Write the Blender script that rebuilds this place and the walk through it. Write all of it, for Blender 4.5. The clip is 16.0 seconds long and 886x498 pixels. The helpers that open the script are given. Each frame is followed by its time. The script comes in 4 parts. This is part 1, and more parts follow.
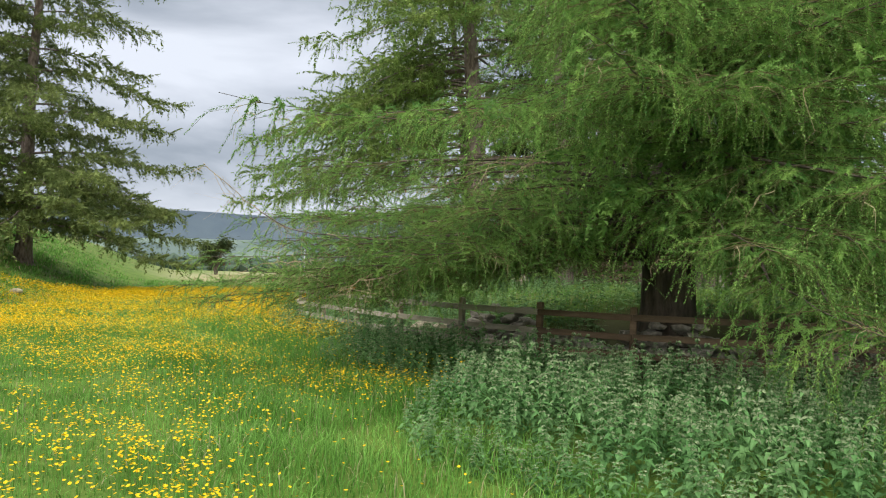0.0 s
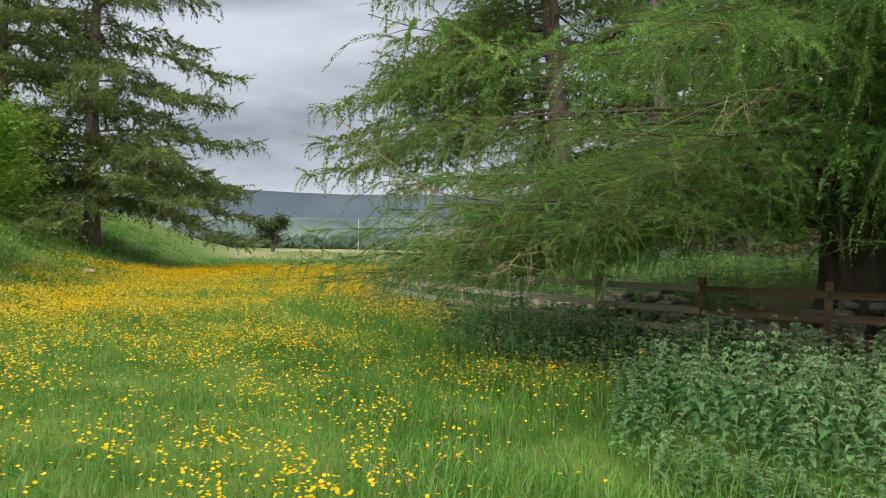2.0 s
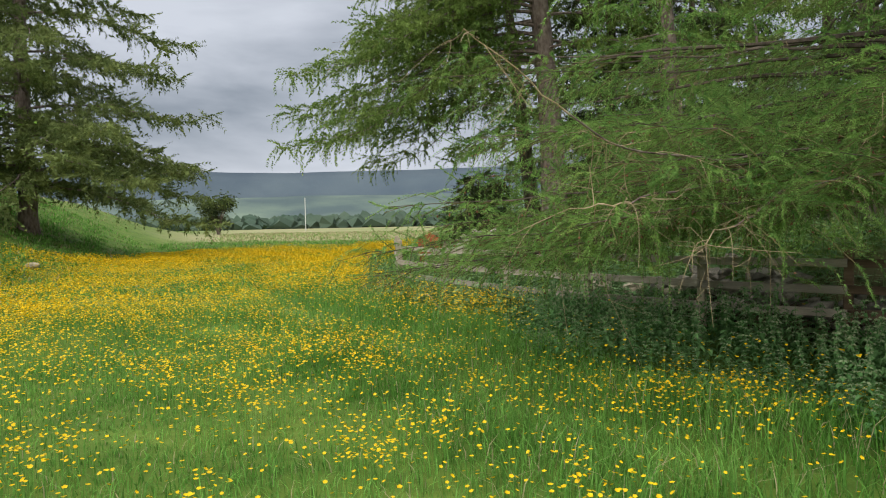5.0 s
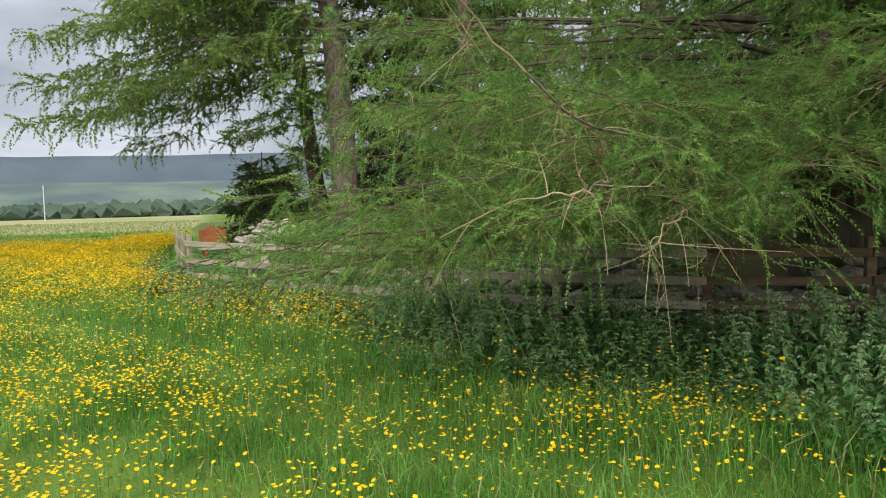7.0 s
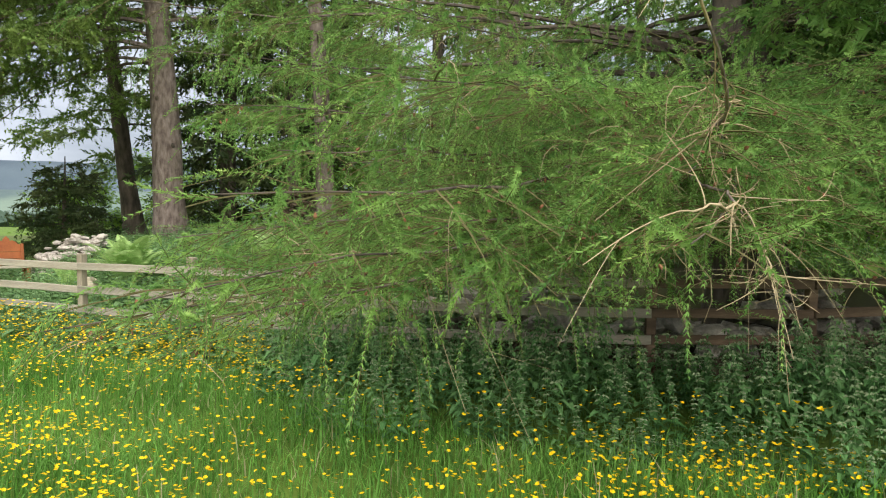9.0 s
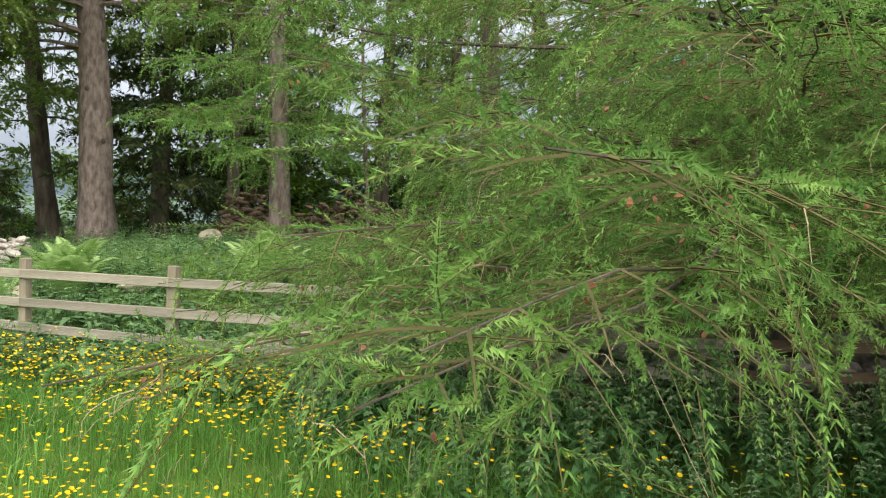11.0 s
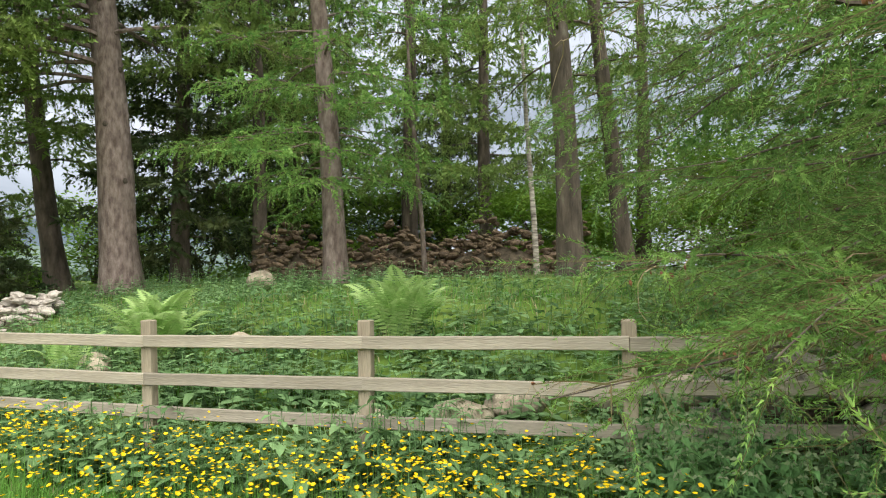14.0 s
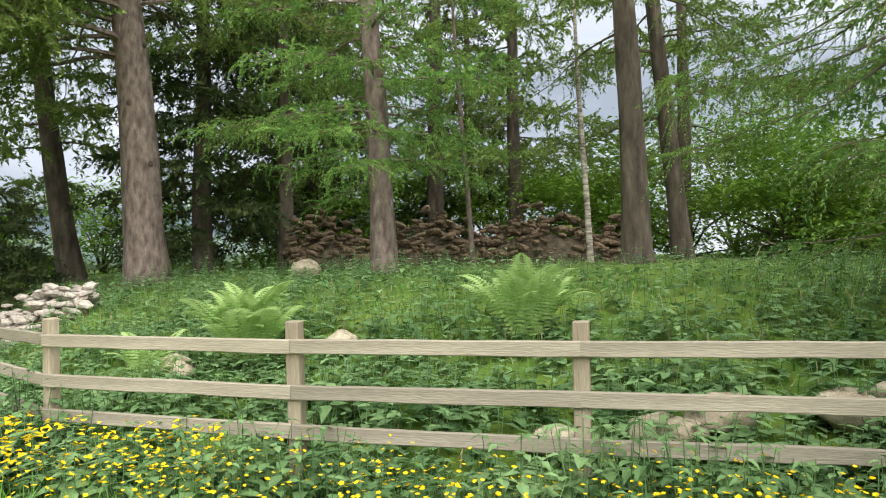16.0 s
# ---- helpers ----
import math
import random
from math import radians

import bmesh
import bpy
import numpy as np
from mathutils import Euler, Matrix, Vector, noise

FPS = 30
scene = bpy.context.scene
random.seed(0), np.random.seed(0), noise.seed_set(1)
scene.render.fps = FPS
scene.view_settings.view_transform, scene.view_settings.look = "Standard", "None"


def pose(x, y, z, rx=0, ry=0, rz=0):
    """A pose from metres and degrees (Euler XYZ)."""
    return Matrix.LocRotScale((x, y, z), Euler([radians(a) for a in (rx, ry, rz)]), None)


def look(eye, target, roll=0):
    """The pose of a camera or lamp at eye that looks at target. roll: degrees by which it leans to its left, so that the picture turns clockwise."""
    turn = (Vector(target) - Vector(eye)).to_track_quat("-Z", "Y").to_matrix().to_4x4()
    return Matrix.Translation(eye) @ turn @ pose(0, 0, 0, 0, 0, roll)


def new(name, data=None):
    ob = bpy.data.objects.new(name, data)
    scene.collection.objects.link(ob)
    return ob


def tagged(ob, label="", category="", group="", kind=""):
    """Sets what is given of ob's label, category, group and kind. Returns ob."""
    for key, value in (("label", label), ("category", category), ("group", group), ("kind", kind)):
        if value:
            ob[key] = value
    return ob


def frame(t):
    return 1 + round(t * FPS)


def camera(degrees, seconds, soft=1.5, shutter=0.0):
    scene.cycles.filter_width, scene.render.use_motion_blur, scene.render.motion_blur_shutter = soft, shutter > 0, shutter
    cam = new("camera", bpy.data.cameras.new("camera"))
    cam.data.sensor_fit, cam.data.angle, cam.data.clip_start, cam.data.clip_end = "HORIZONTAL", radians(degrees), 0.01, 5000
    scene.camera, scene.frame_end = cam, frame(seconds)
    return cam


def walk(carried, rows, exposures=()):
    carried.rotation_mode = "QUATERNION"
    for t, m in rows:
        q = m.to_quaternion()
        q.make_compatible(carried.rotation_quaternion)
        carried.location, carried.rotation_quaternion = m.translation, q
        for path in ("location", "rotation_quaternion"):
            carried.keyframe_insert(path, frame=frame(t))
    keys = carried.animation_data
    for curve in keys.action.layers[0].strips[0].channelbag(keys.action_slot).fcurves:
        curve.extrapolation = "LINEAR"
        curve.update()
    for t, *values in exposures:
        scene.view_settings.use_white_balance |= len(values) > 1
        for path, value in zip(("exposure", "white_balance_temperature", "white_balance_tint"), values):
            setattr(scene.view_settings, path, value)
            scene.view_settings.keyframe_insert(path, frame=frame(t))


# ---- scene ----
cam = camera(62.1, 16.0, soft=1.1)
PATH = [
    (0, (1.45, 1.054, 1.587), (1.033, 3.009, 1.651), 1.9),
    (0.5, (1.032, 1.684, 1.544), (0.682, 3.652, 1.633), 1.1),
    (1, (0.589, 2.0, 1.512), (0.228, 3.966, 1.578), 0.3),
    (1.5, (0.241, 2.139, 1.505), (-0.178, 4.094, 1.531), 0.4),
    (2, (-0.12, 2.354, 1.535), (-0.663, 4.279, 1.526), 1.0),
    (2.5, (-0.513, 2.636, 1.492), (-0.952, 4.588, 1.483), 2.5),
    (3, (-0.846, 2.902, 1.463), (-1.329, 4.843, 1.439), 1.6),
    (3.2, (-1.003, 3.007, 1.469), (-1.504, 4.943, 1.437), 1.8),
    (5.3, (-2.305, 4.31, 1.585), (-2.693, 6.27, 1.496), -1.3),
    (5.5, (-2.367, 4.46, 1.594), (-2.871, 6.394, 1.51), -4.2),
    (6, (-2.527, 4.785, 1.564), (-2.827, 6.759, 1.459), -4.4),
    (6.5, (-2.905, 5.062, 1.587), (-2.832, 7.053, 1.421), -2.6),
    (7, (-3.082, 5.408, 1.616), (-2.854, 7.391, 1.491), -1.5),
    (7.5, (-3.28, 5.795, 1.625), (-2.997, 7.771, 1.503), -0.9),
    (8, (-3.497, 6.182, 1.649), (-2.99, 8.114, 1.544), 0.4),
    (8.2, (-3.552, 6.348, 1.628), (-2.979, 8.263, 1.558), 0.5),
    (10.3, (-4.461, 7.723, 1.517), (-3.558, 9.506, 1.445), 1.3),
    (10.5, (-4.466, 7.913, 1.489), (-3.534, 9.683, 1.452), 1.7),
    (11, (-4.546, 8.541, 1.495), (-3.604, 10.306, 1.475), 2.1),
    (11.5, (-4.764, 8.872, 1.514), (-3.81, 10.629, 1.56), 2.0),
    (12, (-4.882, 9.339, 1.486), (-3.858, 11.056, 1.555), 1.9),
    (12.5, (-5.039, 9.825, 1.537), (-3.992, 11.523, 1.681), 2.2),
    (13, (-5.209, 10.249, 1.558), (-4.159, 11.944, 1.709), 1.2),
    (13.5, (-5.411, 10.653, 1.507), (-4.377, 12.36, 1.633), -1.7),
    (14, (-5.631, 11.055, 1.51), (-4.632, 12.787, 1.57), -1.1),
    (14.5, (-5.837, 11.412, 1.515), (-4.805, 13.125, 1.52), -0.3),
    (15, (-5.958, 11.853, 1.555), (-4.934, 13.571, 1.536), -2.7),
    (15.5, (-6.197, 12.224, 1.544), (-5.177, 13.944, 1.558), -1.6),
    (16, (-6.361, 12.623, 1.553), (-5.33, 14.337, 1.578), -1.3),
]
EXPOSURE = [(0, 1.92), (2, 1.62), (3, 1.54), (5.5, 1.55), (7.5, 1.88), (8.2, 2.05), (10.5, 2.2), (11.5, 2.12), (12.5, 2.34), (13.6, 2.24), (14.5, 2.22), (16, 2.26)]
walk(cam, [(t, look(eye, target, roll)) for t, eye, target, roll in PATH], EXPOSURE)

# ---- world and light ----
SUN_EL, SUN_AZ = radians(55), radians(190)
world = bpy.data.worlds.new("overcast_sky")
scene.world = world
world.use_nodes = True
wn, wl = world.node_tree.nodes, world.node_tree.links
wn.clear()
w_out = wn.new("ShaderNodeOutputWorld")
w_sky = wn.new("ShaderNodeTexSky")
w_sky.sky_type, w_sky.sun_disc = "NISHITA", False
w_sky.sun_elevation, w_sky.sun_rotation = SUN_EL, SUN_AZ
w_bg1, w_bg2, w_add = wn.new("ShaderNodeBackground"), wn.new("ShaderNodeBackground"), wn.new("ShaderNodeMixShader")
w_add.inputs[0].default_value = 0.96
w_bg1.inputs["Strength"].default_value = 0.05
wl.new(w_sky.outputs[0], w_bg1.inputs["Color"])
w_co, w_map = wn.new("ShaderNodeTexCoord"), wn.new("ShaderNodeMapping")
w_map.inputs["Scale"].default_value = (1.0, 1.0, 3.6)
w_n = wn.new("ShaderNodeTexNoise")
w_n.inputs["Scale"].default_value, w_n.inputs["Detail"].default_value = 2.6, 6
w_n.inputs["Roughness"].default_value, w_n.inputs["Distortion"].default_value = 0.5, 0.25
w_r = wn.new("ShaderNodeValToRGB")
w_r.color_ramp.elements[0].position, w_r.color_ramp.elements[0].color = 0.36, (0.30, 0.34, 0.40, 1)
w_r.color_ramp.elements[1].position, w_r.color_ramp.elements[1].color = 0.64, (0.68, 0.72, 0.80, 1)
wl.new(w_co.outputs["Generated"], w_map.inputs[0])
wl.new(w_map.outputs[0], w_n.inputs["Vector"])
wl.new(w_n.outputs["Fac"], w_r.inputs[0])
wl.new(w_r.outputs[0], w_bg2.inputs["Color"])
w_bg2.inputs["Strength"].default_value = 0.33
wl.new(w_bg1.outputs[0], w_add.inputs[1])
wl.new(w_bg2.outputs[0], w_add.inputs[2])
wl.new(w_add.outputs[0], w_out.inputs[0])

sun = new("sun", bpy.data.lights.new("sun", "SUN"))
sun.data.energy, sun.data.angle, sun.data.color = 1.5, radians(95), (1.0, 0.95, 0.86)
sun.matrix_world = look((-6, -30, 44), (0, 0, 0))

# ---- helpers of this scene ----
rng = np.random.default_rng(7)


def material(name, c1, c2, scale=4.0, rough=0.8, bump=0.0, bump_scale=40.0, translucent=0.0, c3=None, per_object=0.0, stretch=None, metal=0.0, spec=0.3, island=0.0):
    """A surface with two or three colours mixed by noise at two scales, a fine relief, and light through thin leaves."""
    mat = bpy.data.materials.new(name)
    mat.use_nodes = True
    nt = mat.node_tree
    nodes, links = nt.nodes, nt.links
    nodes.clear()
    out = nodes.new("ShaderNodeOutputMaterial")
    co = nodes.new("ShaderNodeTexCoord")
    vec = co.outputs["Object"]
    if stretch:
        mp = nodes.new("ShaderNodeMapping")
        mp.inputs["Scale"].default_value = stretch
        links.new(vec, mp.inputs[0])
        vec = mp.outputs[0]
    n1 = nodes.new("ShaderNodeTexNoise")
    n1.inputs["Scale"].default_value, n1.inputs["Detail"].default_value = scale, 5
    links.new(vec, n1.inputs["Vector"])
    ramp = nodes.new("ShaderNodeValToRGB")
    ramp.color_ramp.elements[0].position, ramp.color_ramp.elements[0].color = 0.34, (*c1, 1)
    ramp.color_ramp.elements[1].position, ramp.color_ramp.elements[1].color = 0.66, (*c2, 1)
    if c3:
        e = ramp.color_ramp.elements.new(0.8)
        e.color = (*c3, 1)
    links.new(n1.outputs["Fac"], ramp.inputs[0])
    n2 = nodes.new("ShaderNodeTexNoise")
    n2.inputs["Scale"].default_value, n2.inputs["Detail"].default_value = bump_scale, 4
    links.new(vec, n2.inputs["Vector"])
    mul = nodes.new("ShaderNodeHueSaturation")
    val = nodes.new("ShaderNodeMapRange")
    val.inputs[3].default_value, val.inputs[4].default_value = 0.7, 1.3
    links.new(n2.outputs["Fac"], val.inputs[0])
    links.new(ramp.outputs[0], mul.inputs["Color"])
    vsock = val.outputs[0]
    if per_object:
        info = nodes.new("ShaderNodeObjectInfo")
        mr = nodes.new("ShaderNodeMapRange")
        mr.inputs[3].default_value, mr.inputs[4].default_value = 1 - per_object, 1 + per_object
        links.new(info.outputs["Random"], mr.inputs[0])
        mm = nodes.new("ShaderNodeMath")
        mm.operation = "MULTIPLY"
        links.new(vsock, mm.inputs[0])
        links.new(mr.outputs[0], mm.inputs[1])
        vsock = mm.outputs[0]
    if island:
        geo = nodes.new("ShaderNodeNewGeometry")
        ir = nodes.new("ShaderNodeMapRange")
        ir.inputs[3].default_value, ir.inputs[4].default_value = 1 - island, 1 + island
        links.new(geo.outputs["Random Per Island"], ir.inputs[0])
        im = nodes.new("ShaderNodeMath")
        im.operation = "MULTIPLY"
        links.new(vsock, im.inputs[0])
        links.new(ir.outputs[0], im.inputs[1])
        vsock = im.outputs[0]
    links.new(vsock, mul.inputs["Value"])
    bsdf = nodes.new("ShaderNodeBsdfPrincipled")
    bsdf.inputs["Roughness"].default_value = rough
    bsdf.inputs["Metallic"].default_value = metal
    bsdf.inputs["Specular IOR Level"].default_value = spec
    links.new(mul.outputs[0], bsdf.inputs["Base Color"])
    if bump:
        b = nodes.new("ShaderNodeBump")
        b.inputs["Strength"].default_value, b.inputs["Distance"].default_value = bump, 0.02
        links.new(n2.outputs["Fac"], b.inputs["Height"])
        links.new(b.outputs[0], bsdf.inputs["Normal"])
    last = bsdf.outputs[0]
    if translucent:
        tr = nodes.new("ShaderNodeBsdfTranslucent")
        links.new(mul.outputs[0], tr.inputs["Color"])
        mix = nodes.new("ShaderNodeMixShader")
        mix.inputs[0].default_value = translucent
        links.new(last, mix.inputs[1])
        links.new(tr.outputs[0], mix.inputs[2])
        last = mix.outputs[0]
    links.new(last, out.inputs[0])
    return mat


def tri_mesh(name, verts, faces, mats, index=None, smooth=False):
    """A triangle mesh from arrays."""
    me = bpy.data.meshes.new(name)
    verts, faces = np.asarray(verts, np.float32), np.asarray(faces, np.int32)
    me.vertices.add(len(verts))
    me.vertices.foreach_set("co", verts.ravel())
    me.loops.add(faces.size)
    me.loops.foreach_set("vertex_index", faces.ravel())
    me.polygons.add(len(faces))
    me.polygons.foreach_set("loop_start", np.arange(0, faces.size, 3, dtype=np.int32))
    me.polygons.foreach_set("loop_total", np.full(len(faces), 3, np.int32))
    for m in mats:
        me.materials.append(m)
    if index is not None:
        me.polygons.foreach_set("material_index", np.asarray(index, np.int32))
    me.polygons.foreach_set("use_smooth", np.full(len(faces), smooth, bool))
    me.update(calc_edges=True)
    return me


def part(name, bm, mat, parent, label=""):
    """Links a bmesh (or a finished mesh) as one mesh object under a thing or a part."""
    if isinstance(bm, bmesh.types.BMesh):
        me = bpy.data.meshes.new(name)
        bm.to_mesh(me)
        bm.free()
        me.materials.append(mat)
    else:
        me = bm
    ob = new(name, me)
    ob.parent = parent
    return tagged(ob, label)


def thing(name, label, category, group="", kind="", at=(0, 0, 0)):
    ob = new(name)
    ob.location = at
    return tagged(ob, label, category, group, kind)


def scatter(tv, tf, pos, yaw, scale, tilt=None, tilt_dir=None):
    """Copies of one small template, turned, scaled and placed; returns joined arrays."""
    n, k = len(pos), len(tv)
    scale = np.asarray(scale, float)
    scale = np.repeat(scale[:, None], 3, 1) if scale.ndim == 1 else scale
    v = tv[None] * scale[:, None]
    c, s = np.cos(yaw)[:, None], np.sin(yaw)[:, None]
    x, y, z = v[..., 0] * c - v[..., 1] * s, v[..., 0] * s + v[..., 1] * c, v[..., 2]
    if tilt is not None:
        ct, st = np.cos(tilt)[:, None], np.sin(tilt)[:, None]
        cd, sd = np.cos(tilt_dir)[:, None], np.sin(tilt_dir)[:, None]
        a, b = x * cd + y * sd, -x * sd + y * cd
        a, z = a * ct + z * st, z * ct - a * st
        x, y = a * cd - b * sd, a * sd + b * cd
    v = np.stack([x, y, z], -1) + np.asarray(pos)[:, None]
    f = tf[None] + (np.arange(n) * k)[:, None, None]
    return v.reshape(-1, 3), f.reshape(-1, 3)


def join(pieces):
    """Joins (verts, faces, material index) pieces."""
    vs, fs, ms, o = [], [], [], 0
    for v, f, m in pieces:
        vs.append(v)
        fs.append(f + o)
        ms.append(np.full(len(f), m) if np.isscalar(m) else m)
        o += len(v)
    return np.concatenate(vs), np.concatenate(fs), np.concatenate(ms)


def tube(points, radii, sides=6, wobble=0.0, r=rng):
    """A tapered tube along a polyline, as arrays."""
    p = np.asarray(points, float)
    rad = np.asarray(radii, float)
    t = np.gradient(p, axis=0)
    t /= np.linalg.norm(t, axis=1, keepdims=True) + 1e-9
    ref = np.where(np.abs(t[:, 2:3]) > 0.9, [[1.0, 0, 0]], [[0, 0, 1.0]])
    a = np.cross(t, ref)
    a /= np.linalg.norm(a, axis=1, keepdims=True) + 1e-9
    b = np.cross(t, a)
    ang = np.linspace(0, 2 * math.pi, sides, endpoint=False)
    rr = rad[:, None] * (1 + wobble * r.normal(size=(len(p), sides)))
    v = p[:, None] + rr[..., None] * (np.cos(ang)[None, :, None] * a[:, None] + np.sin(ang)[None, :, None] * b[:, None])
    n = len(p)
    i, j = np.meshgrid(np.arange(n - 1), np.arange(sides), indexing="ij")
    q = [i * sides + j, i * sides + (j + 1) % sides, (i + 1) * sides + (j + 1) % sides, (i + 1) * sides + j]
    f = np.concatenate([np.stack([q[0], q[1], q[2]], -1).reshape(-1, 3), np.stack([q[0], q[2], q[3]], -1).reshape(-1, 3)])
    return v.reshape(-1, 3), f


def smooth01(a, b, x):
    t = np.clip((x - a) / (b - a), 0, 1)
    return t * t * (3 - 2 * t)


# ---- plan ----
POSTS = [(-7.25, 23.1), (-6.65, 20.95), (-6.05, 18.81), (-4.75, 17.15), (-3.51, 15.85), (-2.22, 14.59), (-0.85, 13.55), (0.55, 12.75),
         (1.95, 12.15), (3.7, 12.05), (5.5, 12.1), (7.3, 12.2), (9.1, 12.3)]
FENCE = np.array([(-11.0, 42.0), (-8.2, 27.0)] + POSTS + [(16.0, 12.8), (40.0, 15.0)])


def behind(x, y):
    """Metres behind the fence; less than nought in front of it."""
    p = np.stack([np.asarray(x, float), np.asarray(y, float)], -1)
    best, side = np.full(p.shape[:-1], 1e9), np.zeros(p.shape[:-1])
    for a, b in zip(FENCE[:-1], FENCE[1:]):
        d = b - a
        t = np.clip(((p - a) @ d) / (d @ d), 0, 1)
        off = p - (a + t[..., None] * d)
        dist = np.hypot(off[..., 0], off[..., 1])
        cross = d[0] * (p[..., 1] - a[1]) - d[1] * (p[..., 0] - a[0])
        near = dist < best
        best, side = np.where(near, dist, best), np.where(near, np.sign(cross), side)
    return best * side


def ground_z(x, y):
    x, y = np.asarray(x, float), np.asarray(y, float)
    d = behind(x, y)
    z = 1.42 * (1 - np.exp(-np.maximum(d - 0.2, 0) / (3.6 + 14 * smooth01(-5.7, -7.2, x)))) * (1 - 0.8 * smooth01(30, 60, np.hypot(x, y - 20)))
    u = -(x + 2.4) * 0.89 - (y - 4.5) * 0.45
    v = -(x + 2.4) * 0.45 + (y - 4.5) * 0.89
    bank = (3.7 * smooth01(4.3, 16, u) + 0.12 * np.maximum(u - 12, 0).clip(0, 60)) * smooth01(6, 26, v) * (1 - smooth01(70, 140, v))
    far = np.hypot(x, y)
    roll = 0.05 * np.sin(x * 0.9 + 0.4) * np.cos(y * 0.7) + 0.03 * np.sin(x * 2.3 + y * 1.7)
    return z + bank + roll * (far < 60) - 3.0 * smooth01(120, 700, far)


def on_ground(xy, up=0.0):
    return np.column_stack([xy, ground_z(xy[:, 0], xy[:, 1]) + up])


# ---- materials ----
M_GRASS = material("grass_blades", (0.108, 0.265, 0.045), (0.20, 0.39, 0.085), 0.9, 0.6, translucent=0.42, bump_scale=9, c3=(0.34, 0.47, 0.18), spec=0.15, island=0.4)
M_DRY = material("dry_grass", (0.30, 0.30, 0.14), (0.42, 0.38, 0.22), 2.0, 0.7, translucent=0.25, spec=0.1)
M_FLOWER = material("buttercup_petals", (0.72, 0.46, 0.006), (0.84, 0.58, 0.01), 5, 0.4, translucent=0.15, spec=0.2)
M_NETTLE = material("nettle_leaves", (0.076, 0.19, 0.058), (0.165, 0.31, 0.115), 1.6, 0.6, translucent=0.3, bump_scale=25, spec=0.15, island=0.3)
M_WEED = material("pale_weed_leaves", (0.10, 0.20, 0.075), (0.22, 0.35, 0.15), 1.4, 0.6, translucent=0.3, bump_scale=25, c3=(0.30, 0.40, 0.22), spec=0.15, island=0.3)
M_NETTLE_TOP = material("nettle_flowers", (0.20, 0.28, 0.14), (0.33, 0.39, 0.23), 6, 0.7, translucent=0.2, spec=0.1)
M_NEEDLE = material("larch_needles_near", (0.105, 0.235, 0.06), (0.31, 0.49, 0.13), 3.4, 0.6, translucent=0.45, bump_scale=12, c3=(0.53, 0.65, 0.21), spec=0.12, island=0.2)
M_NEEDLE_FAR = material("larch_needles", (0.13, 0.215, 0.055), (0.25, 0.335, 0.095), 0.7, 0.6, translucent=0.35, bump_scale=3, spec=0.1, island=0.35)
M_NEEDLE_PALE = material("olive_larch_needles", (0.12, 0.165, 0.055), (0.24, 0.29, 0.10), 0.9, 0.6, translucent=0.35, bump_scale=3, spec=0.1, island=0.3)
M_SPRUCE = material("dark_spruce_needles", (0.045, 0.075, 0.03), (0.10, 0.12, 0.045), 0.8, 0.6, translucent=0.15, spec=0.1, island=0.3)
M_DEADTWIG = material("bare_twigs", (0.28, 0.21, 0.12), (0.45, 0.36, 0.23), 3, 0.85, 0.3, 60)
M_TWIG = material("green_brown_twigs", (0.075, 0.075, 0.03), (0.15, 0.13, 0.06), 3, 0.9, spec=0.1)
M_CONE = material("larch_cones", (0.14, 0.06, 0.035), (0.26, 0.12, 0.06), 6, 0.8, 0.4, 80)
M_BARK = material("larch_bark", (0.11, 0.08, 0.068), (0.27, 0.215, 0.19), 9, 0.95, 1.0, 30, c3=(0.33, 0.29, 0.26), stretch=(1, 1, 0.4))
M_BARK_DARK = material("dark_bark", (0.055, 0.045, 0.035), (0.15, 0.12, 0.095), 6, 0.95, 1.0, 26, c3=(0.22, 0.21, 0.16), stretch=(1, 1, 0.3))
M_BIRCH = material("birch_bark", (0.10, 0.08, 0.06), (0.62, 0.56, 0.48), 7, 0.7, 0.4, 30, stretch=(0.5, 0.5, 3))
M_WOOD = material("weathered_fence_wood", (0.26, 0.23, 0.18), (0.40, 0.36, 0.285), 2.5, 0.85, 0.35, 38, c3=(0.42, 0.41, 0.30), per_object=0.14, stretch=(0.35, 3, 3))
M_POST = material("weathered_post_wood", (0.28, 0.235, 0.17), (0.43, 0.375, 0.275), 3.0, 0.85, 0.35, 38, c3=(0.40, 0.40, 0.28), per_object=0.14, stretch=(3, 3, 0.35))
# darker brown variant of M_WOOD, for the fence from post 7 on
M_WOOD_BROWN = material("dark_brown_fence_wood", (0.085, 0.058, 0.036), (0.19, 0.13, 0.082), 2.5, 0.85, 0.35, 38, per_object=0.14, stretch=(0.35, 3, 3))
M_BENCH = material("rust_brown_stained_wood", (0.24, 0.07, 0.025), (0.36, 0.115, 0.04), 3.0, 0.6, 0.3, 45)
M_STONE = material("grey_field_stone", (0.20, 0.18, 0.15), (0.42, 0.38, 0.32), 4, 0.9, 0.8, 25, per_object=0.25)
M_STONE_PALE = material("pale_field_stone", (0.34, 0.30, 0.26), (0.55, 0.50, 0.44), 4, 0.9, 0.7, 25, per_object=0.18)
M_STONE_TAN = material("tan_boulder_stone", (0.30, 0.25, 0.18), (0.52, 0.45, 0.34), 5, 0.9, 0.6, 30, c3=(0.30, 0.33, 0.18), per_object=0.15)
M_STONE_MOSS = material("mossy_stone", (0.085, 0.06, 0.04), (0.22, 0.16, 0.105), 3, 0.95, 0.8, 25, c3=(0.13, 0.16, 0.04), per_object=0.35)
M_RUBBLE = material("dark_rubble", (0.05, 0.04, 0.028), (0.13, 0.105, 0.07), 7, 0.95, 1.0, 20)
